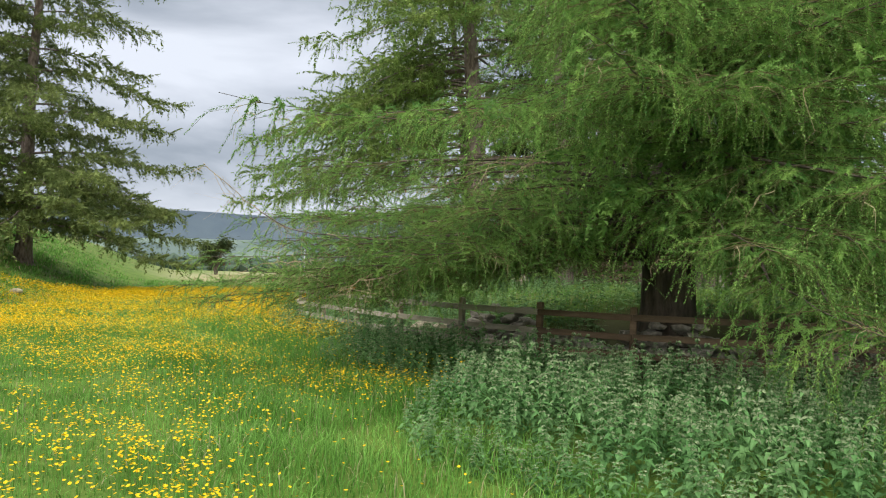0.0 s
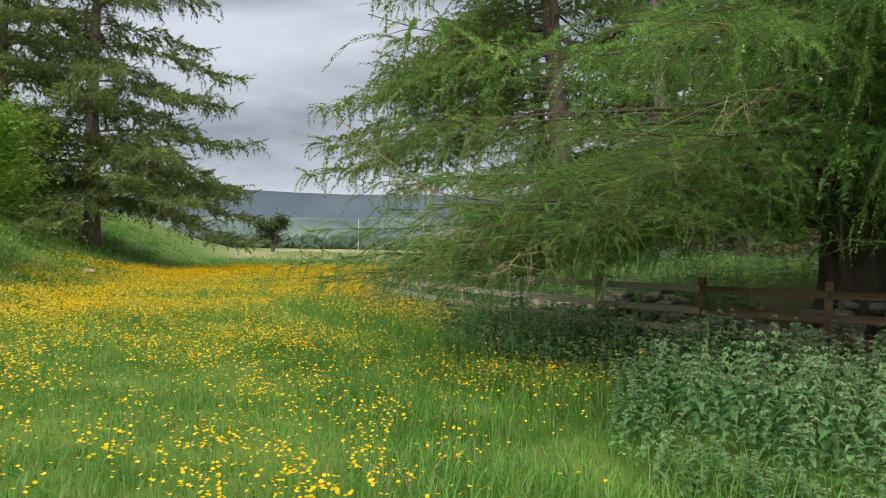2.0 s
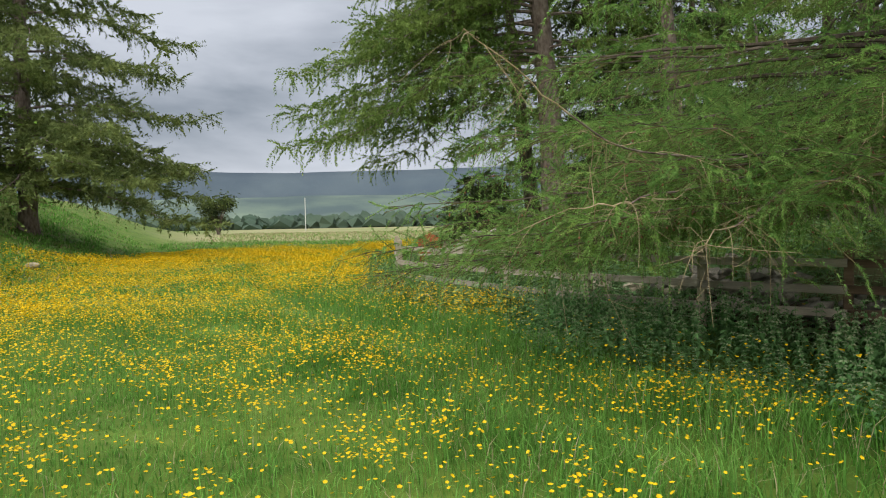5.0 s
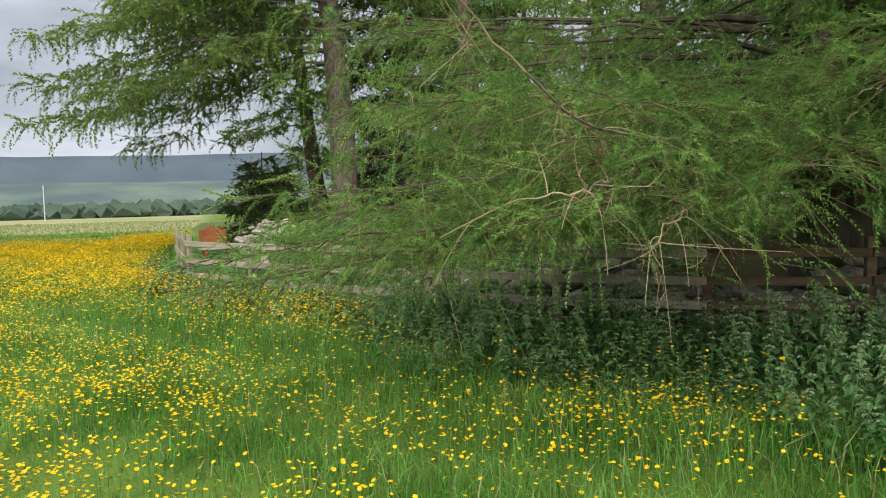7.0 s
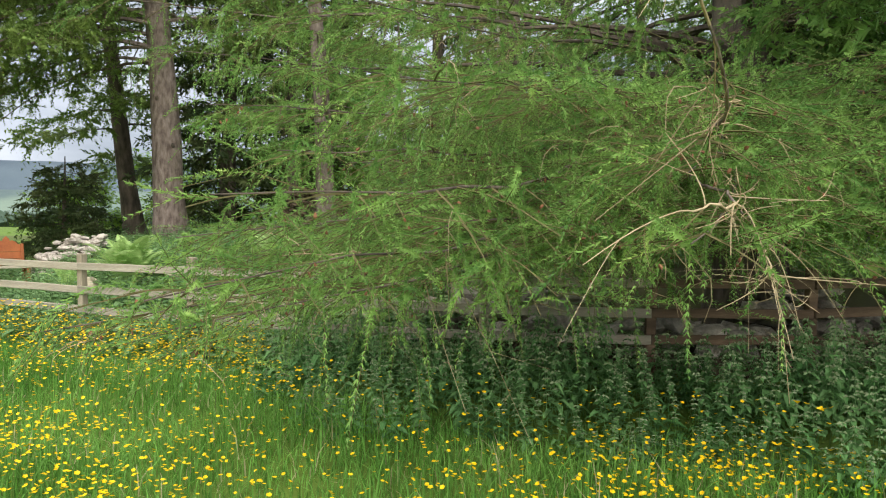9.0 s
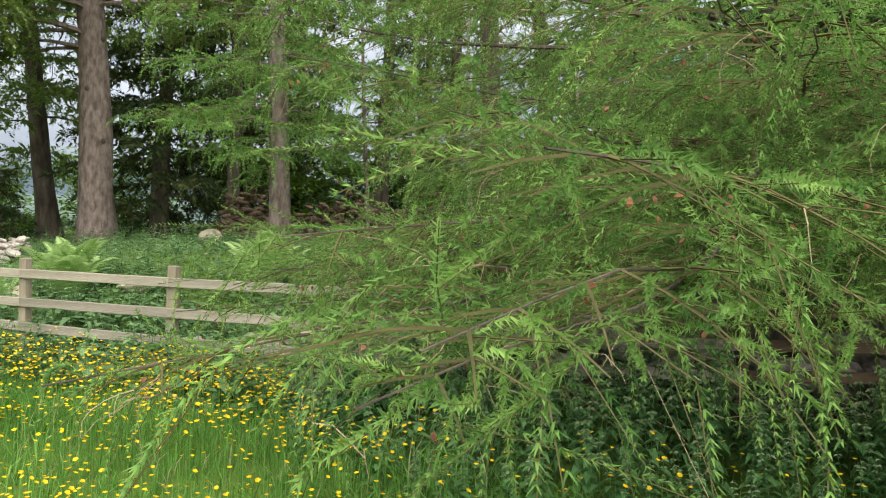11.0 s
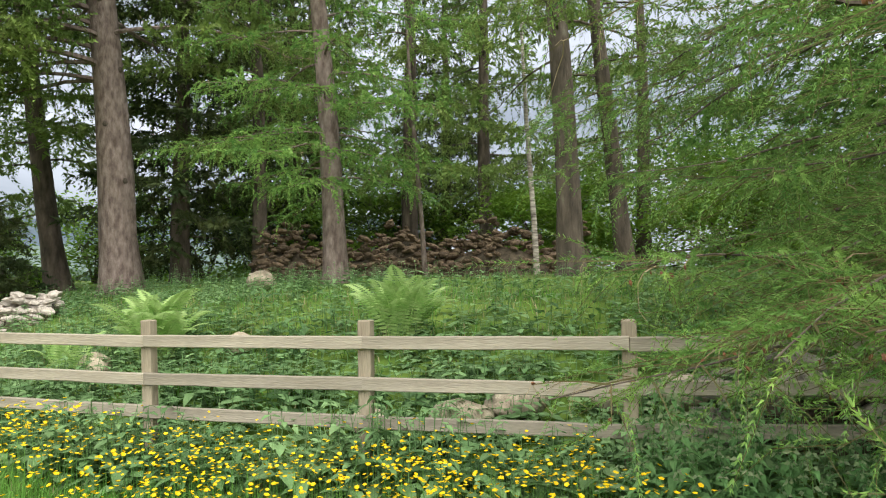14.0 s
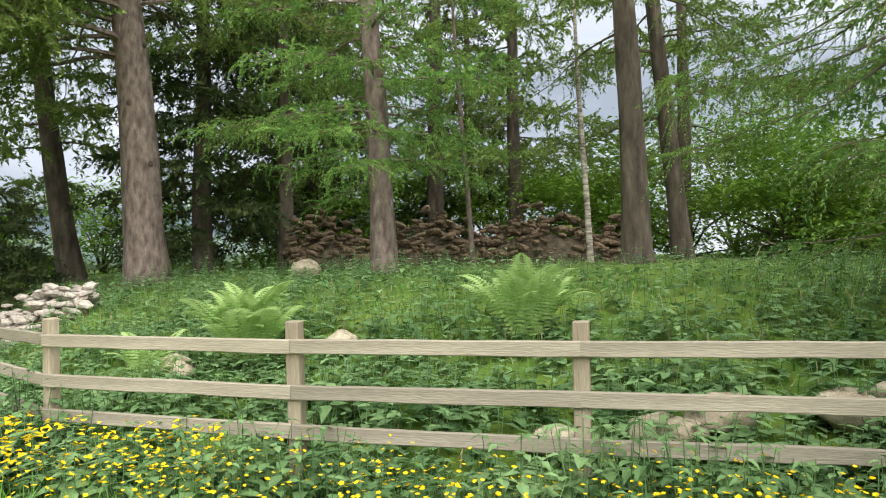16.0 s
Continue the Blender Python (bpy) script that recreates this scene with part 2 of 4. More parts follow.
M_FERN = material("fern_fronds", (0.28, 0.47, 0.13), (0.54, 0.68, 0.30), 5, 0.5, translucent=0.4, spec=0.15)
M_LEAF = material("broad_leaves", (0.12, 0.24, 0.03), (0.24, 0.38, 0.06), 1.5, 0.5, translucent=0.35, spec=0.1)
M_WOODS = material("far_woods", (0.05, 0.085, 0.06), (0.085, 0.12, 0.085), 0.02, 1.0)
# haze of distance is mixed into both hill colours as blue-grey
M_HILL = material("hazy_far_hills", (0.062, 0.088, 0.118), (0.09, 0.12, 0.145), 0.004, 1.0)
M_HILL_NEAR = material("hazy_hill_fields", (0.075, 0.11, 0.115), (0.155, 0.21, 0.165), 0.006, 1.0)
M_POLE = material("grey_pole", (0.5, 0.5, 0.5), (0.6, 0.6, 0.6), 3, 0.6)


# ---- ground ----
def ground_material():
    mat = material("ground_meadow", (0.075, 0.14, 0.018), (0.13, 0.20, 0.03), 0.9, 0.95, 0.6, 14)
    nt = mat.node_tree
    hue = next(n for n in nt.nodes if n.type == "HUE_SAT")
    bsdf = next(n for n in nt.nodes if n.type == "BSDF_PRINCIPLED")
    geo = nt.nodes.new("ShaderNodeNewGeometry")
    att = nt.nodes.new("ShaderNodeAttribute")
    att.attribute_name = "zone"
    sep = nt.nodes.new("ShaderNodeSeparateColor")
    nt.links.new(att.outputs["Color"], sep.inputs[0])
    n = nt.nodes.new("ShaderNodeTexNoise")
    n.inputs["Scale"].default_value, n.inputs["Detail"].default_value = 0.03, 6
    nt.links.new(geo.outputs["Position"], n.inputs["Vector"])
    pale = nt.nodes.new("ShaderNodeValToRGB")
    pale.color_ramp.elements[0].position, pale.color_ramp.elements[0].color = 0.35, (0.22, 0.27, 0.09, 1)
    pale.color_ramp.elements[1].position, pale.color_ramp.elements[1].color = 0.65, (0.38, 0.33, 0.20, 1)
    nt.links.new(n.outputs["Fac"], pale.inputs[0])
    last = hue.outputs[0]
    for sock, colour in (("Red", pale.outputs[0]), ("Green", (0.075, 0.058, 0.035, 1))):
        mix = nt.nodes.new("ShaderNodeMix")
        mix.data_type = "RGBA"
        nt.links.new(sep.outputs[sock], mix.inputs["Factor"])
        nt.links.new(last, mix.inputs["A"])
        if isinstance(colour, tuple):
            mix.inputs["B"].default_value = colour
        else:
            nt.links.new(colour, mix.inputs["B"])
        last = mix.outputs["Result"]
    nt.links.new(last, bsdf.inputs["Base Color"])
    return mat


def build_ground():
    g = np.linspace(-1, 1, 190)
    stretch = np.sign(g) * (42 * np.abs(g) + 2900 * np.abs(g) ** 7)
    X, Y = np.meshgrid(stretch - 4, stretch + 16, indexing="ij")
    V = np.stack([X, Y, ground_z(X, Y)], -1).reshape(-1, 3)
    n = len(g)
    i, j = np.meshgrid(np.arange(n - 1), np.arange(n - 1), indexing="ij")
    a, b, c, d = i * n + j, (i + 1) * n + j, (i + 1) * n + j + 1, i * n + j + 1
    F = np.concatenate([np.stack([a, b, c], -1).reshape(-1, 3), np.stack([a, c, d], -1).reshape(-1, 3)])
    me = tri_mesh("ground", V, F, [ground_material()], smooth=True)
    x, y = V[:, 0], V[:, 1]
    dist = np.hypot(x + 4, y - 10)
    red = smooth01(46, 62, y + 0.2 * x) * (behind(x, y) < 0) * smooth01(9, 4, -(x + 2.4) * 0.89 - (y - 4.5) * 0.45)
    soil = smooth01(0.0, 1.2, behind(x, y)) * smooth01(4.0, 2.5, np.hypot(x - 3.2, y - 13.6)) * 0.8
    soil = np.maximum(soil, smooth01(9, 12, behind(x, y)) * 0.55 * (dist < 60))
    col = me.color_attributes.new("zone", "FLOAT_COLOR", "POINT")
    col.data.foreach_set("color", np.stack([red, soil, 0 * red, 1 + 0 * red], -1).ravel().astype(np.float32))
    tagged(new("ground", me), "green meadow ground rising gently under the trees", "ground", kind="structure")


build_ground()


# ---- distance ----
def ridge(name, label, dist, a0, a1, height, mat, seed, rough=0.35, thick=400):
    """A long hill whose crest rises and falls, from one bearing (degrees from +y, to the left) to another."""
    r = np.random.default_rng(seed)
    m = 160
    ang = np.radians(np.linspace(a0, a1, m))
    ph = r.uniform(0, 6.28, 6)
    s = np.linspace(0, 1, m)
    crest = height * (1 + rough * (0.6 * np.sin(3.1 * s * 3 + ph[0]) + 0.3 * np.sin(17 * s + ph[1]) + 0.06 * np.sin(61 * s + ph[2]) + 0.03 * np.sin(140 * s + ph[3])))
    prof = [(-thick, -8, 0), (-thick * 0.6, 0, 0.35), (-thick * 0.25, 0, 0.78), (0, 0, 1.0), (thick, -8, 0.0)]
    V = []
    for off, base, k in prof:
        d = dist + off
        V.append(np.column_stack([-np.sin(ang) * d, np.cos(ang) * d, base + crest * k]))
    V = np.concatenate(V)
    i, j = np.meshgrid(np.arange(len(prof) - 1), np.arange(m - 1), indexing="ij")
    a, b, c, d = i * m + j, (i + 1) * m + j, (i + 1) * m + j + 1, i * m + j + 1
    F = np.concatenate([np.stack([a, b, c], -1).reshape(-1, 3), np.stack([a, c, d], -1).reshape(-1, 3)])
    tagged(new(name, tri_mesh(name, V, F, [mat], smooth=True)), label, "hill", kind="structure")


ridge("backdrop_hills", "long wooded hill on the skyline, coloured blue-grey for haze", 3300, -30, 75, 238, M_HILL, 3, 0.09)
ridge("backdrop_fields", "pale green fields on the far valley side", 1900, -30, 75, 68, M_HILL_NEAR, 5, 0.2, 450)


def far_woods():
    r = np.random.default_rng(11)
    n = 4200
    ang = np.radians(r.uniform(-25, 70, n))
    d = r.uniform(520, 1300, n)
    base = np.array([(0, 0, 1.0), (1, 0, .35), (-.5, .87, .3), (-.5, -.87, .38), (.6, .6, .75), (-.7, .3, .72), (.1, -.7, .8), (.5, -.3, 0), (-.5, .3, 0)])
    f = np.array([(0, 4, 5), (0, 5, 6), (0, 6, 4), (4, 1, 2), (4, 2, 5), (5, 2, 3), (5, 3, 6), (6, 3, 1), (6, 1, 4), (1, 7, 2), (2, 8, 3), (3, 7, 1), (2, 7, 8), (3, 8, 7)])
    size = np.stack([r.uniform(4, 10, n), r.uniform(4, 10, n), r.uniform(6, 14, n)], -1)
    xy = np.column_stack([-np.sin(ang) * d, np.cos(ang) * d])
    V, F = scatter(base, f, on_ground(xy, -1.5), r.uniform(0, 6.28, n), size)
    V += r.normal(size=V.shape) * 0.7
    tagged(new("far_woods", tri_mesh("far_woods", V, F, [M_WOODS])), "dark band of distant woods across the valley", "woods", kind="stuff")


far_woods()


# ---- grass ----
def blade_template(bend, segs=2):
    if segs == 1:
        return np.array([(-0.5, 0, 0), (0.5, 0, 0), (0, bend, 1.0)]), np.array([(0, 1, 2)])
    v = np.array([(-0.5, 0, 0), (0.5, 0, 0), (-0.38, bend * 0.3, 0.55), (0.38, bend * 0.3, 0.55), (0, bend, 1.0 - bend * 0.25)])
    return v, np.array([(0, 1, 3), (0, 3, 2), (2, 3, 4)])


NETTLE_FRONT = [(9.0, 5.2), (6.0, 5.3), (3.2, 5.6), (1.4, 6.1), (0.1, 6.9), (-0.4, 7.9), (-0.4, 9.2), (-0.6, 10.4), (-1.8, 11.1), (-2.7, 11.7), (-3.2, 12.8), (-2.9, 14.2)]


def inside(poly, x, y):
    poly = np.asarray(poly)
    hit = np.zeros(np.shape(x), bool)
    for (x0, y0), (x1, y1) in zip(poly, np.roll(poly, -1, 0)):
        c = ((y0 > y) != (y1 > y)) & (x < (x1 - x0) * (y - y0) / (y1 - y0 + 1e-12) + x0)
        hit ^= c
    return hit


NETTLE_POLY = NETTLE_FRONT + [(-2.4, 14.5), (-1.0, 13.4), (0.5, 12.55), (1.9, 11.95), (3.7, 11.85), (9.0, 12.0)]


def path_distance(x, y):
    p = np.array([eye[:2] for _, eye, _, _ in PATH])
    d = np.full(np.shape(x), 1e9)
    for a, b in zip(p[:-1], p[1:]):
        t = np.clip(((x - a[0]) * (b - a)[0] + (y - a[1]) * (b - a)[1]) / ((b - a) @ (b - a) + 1e-9), 0, 1)
        d = np.minimum(d, np.hypot(x - a[0] - t * (b - a)[0], y - a[1] - t * (b - a)[1]))
    return d


def flower_density(x, y):
    """Buttercups to the square metre."""
    d = behind(x, y)
    u = -(x + 2.4) * 0.89 - (y - 4.5) * 0.45
    lump = np.clip(0.5 + 0.35 * np.sin(x * 1.1 + 0.6 * np.sin(y * 0.8)) * np.sin(y * 0.55 + 1.0) + 0.45 * np.sin(x * 3.1 + y * 0.7) * np.sin(y * 2.6 - x * 1.3), 0, 1.2)
    clump = 0.25 + 1.9 * np.clip(np.sin(x * 5.3 + 2 * np.sin(y * 2.1)) * np.sin(y * 4.7 + x + 1.5 * np.sin(x * 3.3)), 0, 1)
    lateral = (x - 1.45) * 0.83 + (y - 1.05) * 0.56
    far = smooth01(6.5, 14, y) * smooth01(48, 34, y) * smooth01(8.6, 5.6, u) * (d < -0.5)
    near = smooth01(1.4, -0.5, lateral) * (y < 16)
    patch = np.exp(-(((x + 1.25) / 1.15) ** 2 + ((y - 10.0) / 0.6) ** 2))
    row = smooth01(-2.6, -1.2, d) * smooth01(-0.15, -0.6, d) * smooth01(-2.2, -3.2, x) * (y > 11)
    return (300 * far * (0.2 + 0.8 * lump) + 980 * near * clump * (0.05 + 0.95 * lump ** 2) + 6 * (y < 16) + 330 * patch + 180 * row * clump * (0.15 + 0.85 * lump ** 1.5)) * (~inside(NETTLE_POLY, x, y) | (patch > 0.4)) * (d < -0.1)


def build_grass():
    r = np.random.default_rng(21)
    pieces = []

    def lay(n, box, keep, h, w, segs, dry=0.0):
        x, y = r.uniform(box[0], box[1], n), r.uniform(box[2], box[3], n)
        ok = keep(x, y) & (r.uniform(size=n) < 1.0)
        x, y = x[ok], y[ok]
        m = len(x)
        lump = 0.75 + 0.35 * np.sin(x * 1.7 + 1.3 * np.sin(y * 1.3)) * np.sin(y * 1.9 + x)
        short = 1 - 0.55 * smooth01(1.2, -0.2, (x - 1.45) * 0.83 + (y - 1.05) * 0.56) * (behind(x, y) < -2.6)
        hh = r.uniform(*h, m) * lump * short
        ww = r.uniform(*w, m)
        for kk, bend in enumerate((0.25, 0.6, 1.0)):
            sel = (np.arange(m) % 3) == kk
            tv, tf = blade_template(bend, segs)
            xy = np.column_stack([x[sel], y[sel]])
            v, f = scatter(tv, tf, on_ground(xy, -0.02), r.uniform(0, 6.28, sel.sum()), np.stack([ww[sel], hh[sel], hh[sel]], -1))
            k = len(tf)
            mi = np.repeat((r.uniform(size=sel.sum()) < dry).astype(int), k)
            pieces.append((v, f, mi))

    clear = lambda x, y: ~(inside(NETTLE_POLY, x, y) & inside(NETTLE_POLY, x - 0.45, y - 0.55)) & (behind(x, y) < -0.05)
    lay(150000, (-8.5, 5.5, 1.5, 18.5), lambda x, y: clear(x, y) & (path_distance(x, y) < 4.5), (0.17, 0.40), (0.005, 0.012), 2, 0.07)
    lay(110000, (-16, 8, 3, 26), lambda x, y: clear(x, y) & (path_distance(x, y) >= 4.2), (0.16, 0.34), (0.010, 0.022), 1, 0.05)
    lay(130000, (-40, 6, 4, 62), lambda x, y: clear(x, y) & (path_distance(x, y) >= 8), (0.14, 0.3), (0.03, 0.07), 1, 0.06)
    lay(26000, (-9, 9, 12, 34), lambda x, y: (behind(x, y) > 0.05) & (behind(x, y) < 6) & (np.hypot(x - 3.2, y - 13.6) > 2.6), (0.14, 0.32), (0.008, 0.016), 2, 0.3)
    lay(16000, (-9, 12, 14, 38), lambda x, y: (behind(x, y) > 5) & (behind(x, y) < 14), (0.08, 0.2), (0.012, 0.025), 1, 0.15)
    lay(30000, (-60, 0, 45, 120), lambda x, y: behind(x, y) < -0.5, (0.12, 0.3), (0.06, 0.18), 1, 0.7)
    lay(60000, (-42, -9, 8, 52), lambda x, y: clear(x, y) & (-(x + 2.4) * 0.89 - (y - 4.5) * 0.45 > 4.5), (0.25, 0.65), (0.04, 0.11), 1, 0.12)
    v, f, m = join(pieces)
    tagged(new("grass", tri_mesh("grass", v, f, [M_GRASS, M_DRY], m)), "long green meadow grass with a few dry stalks", "grass", kind="stuff")


def build_flowers():
    r = np.random.default_rng(31)
    pieces = []
    a = np.radians(np.arange(5) * 72)
    cup = np.concatenate([[(0, 0, 0.0)], np.column_stack([np.cos(a), np.sin(a), np.full(5, 0.35)])])
    cf = []
    for k in range(5):
        cf += [(0, 1 + k, 1 + (k + 1) % 5)]
    cf = np.array(cf)
    low = np.array([(1, 0, .3), (-.5, .87, .3), (-.5, -.87, .3), (0, 0, 0.0)])
    lowf = np.array([(3, 0, 1), (3, 1, 2), (3, 2, 0)])
    stem = np.array([(-0.5, 0, 0), (0.5, 0, 0), (0, 0, 1.0)])
    n = 900000
    x, y = r.uniform(-22, 6, n), r.uniform(1, 48, n)
    area = 28 * 47
    ok = r.uniform(size=n) < flower_density(x, y) * area / n
    x, y = x[ok], y[ok]
    d = path_distance(x, y)
    h = np.where(behind(x, y) > -2.8, r.uniform(0.3, 0.6, len(x)), r.uniform(0.16, 0.36, len(x)))
    h = np.where(inside(NETTLE_POLY, x, y), h * 0.9, h)
    for near in (True, False):
        s = (d < 4.5) == near
        base = on_ground(np.column_stack([x[s], y[s]]))
        top = base + np.column_stack([np.zeros((s.sum(), 2)), h[s]])
        size = r.uniform(0.0095, 0.016, s.sum()) if near else r.uniform(0.018, 0.030, s.sum()) * np.where(d[s] > 18, 1.4, 1.0)
        v, f = scatter(cup if near else low, cf if near else lowf, top, r.uniform(0, 6.28, s.sum()), size, r.uniform(0, 0.7, s.sum()), r.uniform(0, 6.28, s.sum()))
        pieces.append((v, f, 0))
        if near:
            v, f = scatter(stem, np.array([(0, 1, 2)]), base, r.uniform(0, 6.28, s.sum()), np.stack([np.full(s.sum(), 0.004), np.full(s.sum(), 1.0), h[s]], -1))
            pieces.append((v, f, 1))
    v, f, m = join(pieces)
    tagged(new("buttercups", tri_mesh("buttercups", v, f, [M_FLOWER, M_GRASS], m)), "bright yellow buttercups in the meadow grass", "flowers", kind="stuff")


build_grass()
build_flowers()


# ---- nettles ----
def nettle_template(seed, h=1.0, pairs=9, tops=True):
    r = np.random.default_rng(seed)
    V, F, M = [], [], []

    def leaf(base, yaw, length, width, droop):
        o = sum(len(v) for v in V)
        c, s = math.cos(yaw), math.sin(yaw)
        pts = [(0, 0, 0), (0.35, 0.5, 0.06), (0.35, -0.5, 0.06), (0.7, 0.32, -0.1), (0.7, -0.32, -0.1), (1.0, 0, -0.34), (0.4, 0, -0.03)]
        out = []
        for a, b, z in pts:
            a, b, z = a * length, b * width, z * length * droop
            out.append((base[0] + a * c - b * s, base[1] + a * s + b * c, base[2] + z))
        V.append(np.array(out))
        F.append(np.array([(0, 2, 6), (0, 6, 1), (1, 6, 3), (2, 4, 6), (6, 5, 3), (6, 4, 5)]) + o)
        M.append(np.zeros(6, int))

    lean = r.uniform(-0.08, 0.08, 2)
    yaw = r.uniform(0, 6.28)
    for k in range(pairs):
        t = 0.22 + 0.76 * k / (pairs - 1)
        base = np.array([lean[0] * t, lean[1] * t, (t + r.uniform(-0.03, 0.03)) * h])
        size = (0.135 - 0.085 * max(0, (t - 0.45) / 0.55)) * r.uniform(0.85, 1.15)
        for q in (0, math.pi):
            leaf(base, yaw + q + r.uniform(-0.7, 0.7), size * r.uniform(0.75, 1.2), size * 0.6, r.uniform(0.4, 2.4))
        yaw += math.pi / 2 + r.uniform(-0.3, 0.3)
        if tops and t > 0.62:
            for q in range(3):
                o = sum(len(v) for v in V)
                aa = yaw + q * 1.57 + r.uniform(-0.4, 0.4)
                L = r.uniform(0.03, 0.06)
                p = base + (0, 0, 0.015)
                e = p + (math.cos(aa) * L, math.sin(aa) * L, -L * 0.35)
                V.append(np.array([p, e, (p + e) / 2 + (0, 0, 0.022), (p + e) / 2 + (0.008, 0.008, -0.008)]))
                F.append(np.array([(0, 1, 2), (0, 3, 1)]) + o)
                M.append(np.ones(2, int))
    o = sum(len(v) for v in V)
    v, f = tube([(0, 0, 0), (lean[0] * .5, lean[1] * .5, h * .5), (lean[0], lean[1], h)], [0.004, 0.003, 0.002], 3)
    V.append(v)
    F.append(f + o)
    M.append(np.zeros(len(f), int))
    return np.concatenate(V), np.concatenate(F), np.concatenate(M)


def build_nettles(name, label, keep, box, n, hrange, tops, seed, pairs=9, broad=1.0, leaves=M_NETTLE):
    r = np.random.default_rng(seed)
    x, y = r.uniform(box[0], box[1], n), r.uniform(box[2], box[3], n)
    ok = keep(x, y, r)
    x, y = x[ok], y[ok]
    pieces = []
    for k in range(5):
        tv, tf, tm = nettle_template(seed * 10 + k, 1.0, pairs, tops)
        s = (np.arange(len(x)) % 5) == k
        m = s.sum()
        h = r.uniform(*hrange, m) * (0.86 + 0.28 * np.sin(x[s] * 1.9) * np.cos(y[s] * 2.3))
        if tops:
            h = h * np.where(inside(NETTLE_POLY, x[s] - 0.3, y[s] - 0.45), 1.0, 0.62)
        v, f = scatter(tv, tf, on_ground(np.column_stack([x[s], y[s]])), r.uniform(0, 6.28, m), np.stack([(0.55 + 0.5 * h) * broad, (0.55 + 0.5 * h) * broad, h], -1), r.uniform(0, 0.3, m), r.uniform(0, 6.28, m))
        pieces.append((v, f, np.tile(tm, m)))
    v, f, m = join(pieces)
    tagged(new(name, tri_mesh(name, v, f, [leaves, M_NETTLE_TOP], m)), label, "nettles", kind="stuff")


build_nettles("nettle_bed", "dense bed of dark green stinging nettles before the fence", lambda x, y, r: inside(NETTLE_POLY, x, y) & (np.hypot(x - 1, y - 9) < 8.5), (-4.5, 9, 5.0, 14.8), 6000, (0.5, 0.84), True, 3, 8, 0.82)
build_nettles("low_nettles", "low nettles and weeds behind the wooden fence", lambda x, y, r: (behind(x, y) > 0.1) & (behind(x, y) < 9) & (np.hypot(x - 3.2, y - 13.6) > 2.6) & (r.uniform(size=len(x)) < np.exp(-behind(x, y) / 7)), (-9, 9, 12.5, 31), 8500, (0.3, 0.55), False, 4, 4, 1.4, M_WEED)
build_nettles("fence_weeds", "leafy weeds and young nettles along the fence foot", lambda x, y, r: (behind(x, y) < -0.05) & (behind(x, y) > -0.75) & (x < -1.0) & (x > -8) & ~inside(NETTLE_POLY, x, y), (-8, -1, 13, 21), 7000, (0.42, 0.78), False, 5, 4, 1.5, M_WEED)


build_nettles("leafy_weeds", "broad leafy weeds close behind the wooden fence", lambda x, y, r: (behind(x, y) > 0.08) & (behind(x, y) < 3.6) & (r.uniform(size=len(x)) < 1.1 - behind(x, y) / 4), (-8, 1.5, 12.8, 24), 4600, (0.25, 0.46), False, 6, 3, 1.6, M_WEED)


# ---- fence ----
def box_bm(sx, sy, sz, bevel=0.006, jitter=0.0, seed=0):
    bm = bmesh.new()
    bmesh.ops.create_cube(bm, size=1.0)
    for v in bm.verts:
        v.co = Vector((v.co.x * sx, v.co.y * sy, v.co.z * sz))
    if bevel:
        bmesh.ops.bevel(bm, geom=bm.edges[:], offset=bevel, segments=1, affect="EDGES")
    if jitter:
        for v in bm.verts:
            v.co += Vector(noise.noise_vector(v.co * 9 + Vector((seed, 0, 0)))) * jitter
    return bm


def rail_bm(length, seed, h=0.092, d=0.036):
    """A sawn rail along x with slightly wavy edges."""
    r = random.Random(seed)
    bm = bmesh.new()
    n = 9
    rings = []
    for i in range(n):
        x = -length / 2 + length * i / (n - 1)
        dz, hh = r.uniform(-0.0025, 0.0025) if 0 < i < n - 1 else 0, h * r.uniform(0.95, 1.04)
        c = 0.006
        loop = [(-d / 2, -hh / 2 + c), (-d / 2 + c, -hh / 2), (d / 2 - c, -hh / 2), (d / 2, -hh / 2 + c), (d / 2, hh / 2 - c), (d / 2 - c, hh / 2), (-d / 2 + c, hh / 2), (-d / 2, hh / 2 - c)]
        rings.append([bm.verts.new((x, a, b + dz)) for a, b in loop])
    for p, q in zip(rings[:-1], rings[1:]):
        for k in range(8):
            bm.faces.new((p[k], q[k], q[(k + 1) % 8], p[(k + 1) % 8]))
    bm.faces.new(rings[0])
    bm.faces.new(rings[-1][::-1])
    bmesh.ops.recalc_face_normals(bm, faces=bm.faces)
    return bm


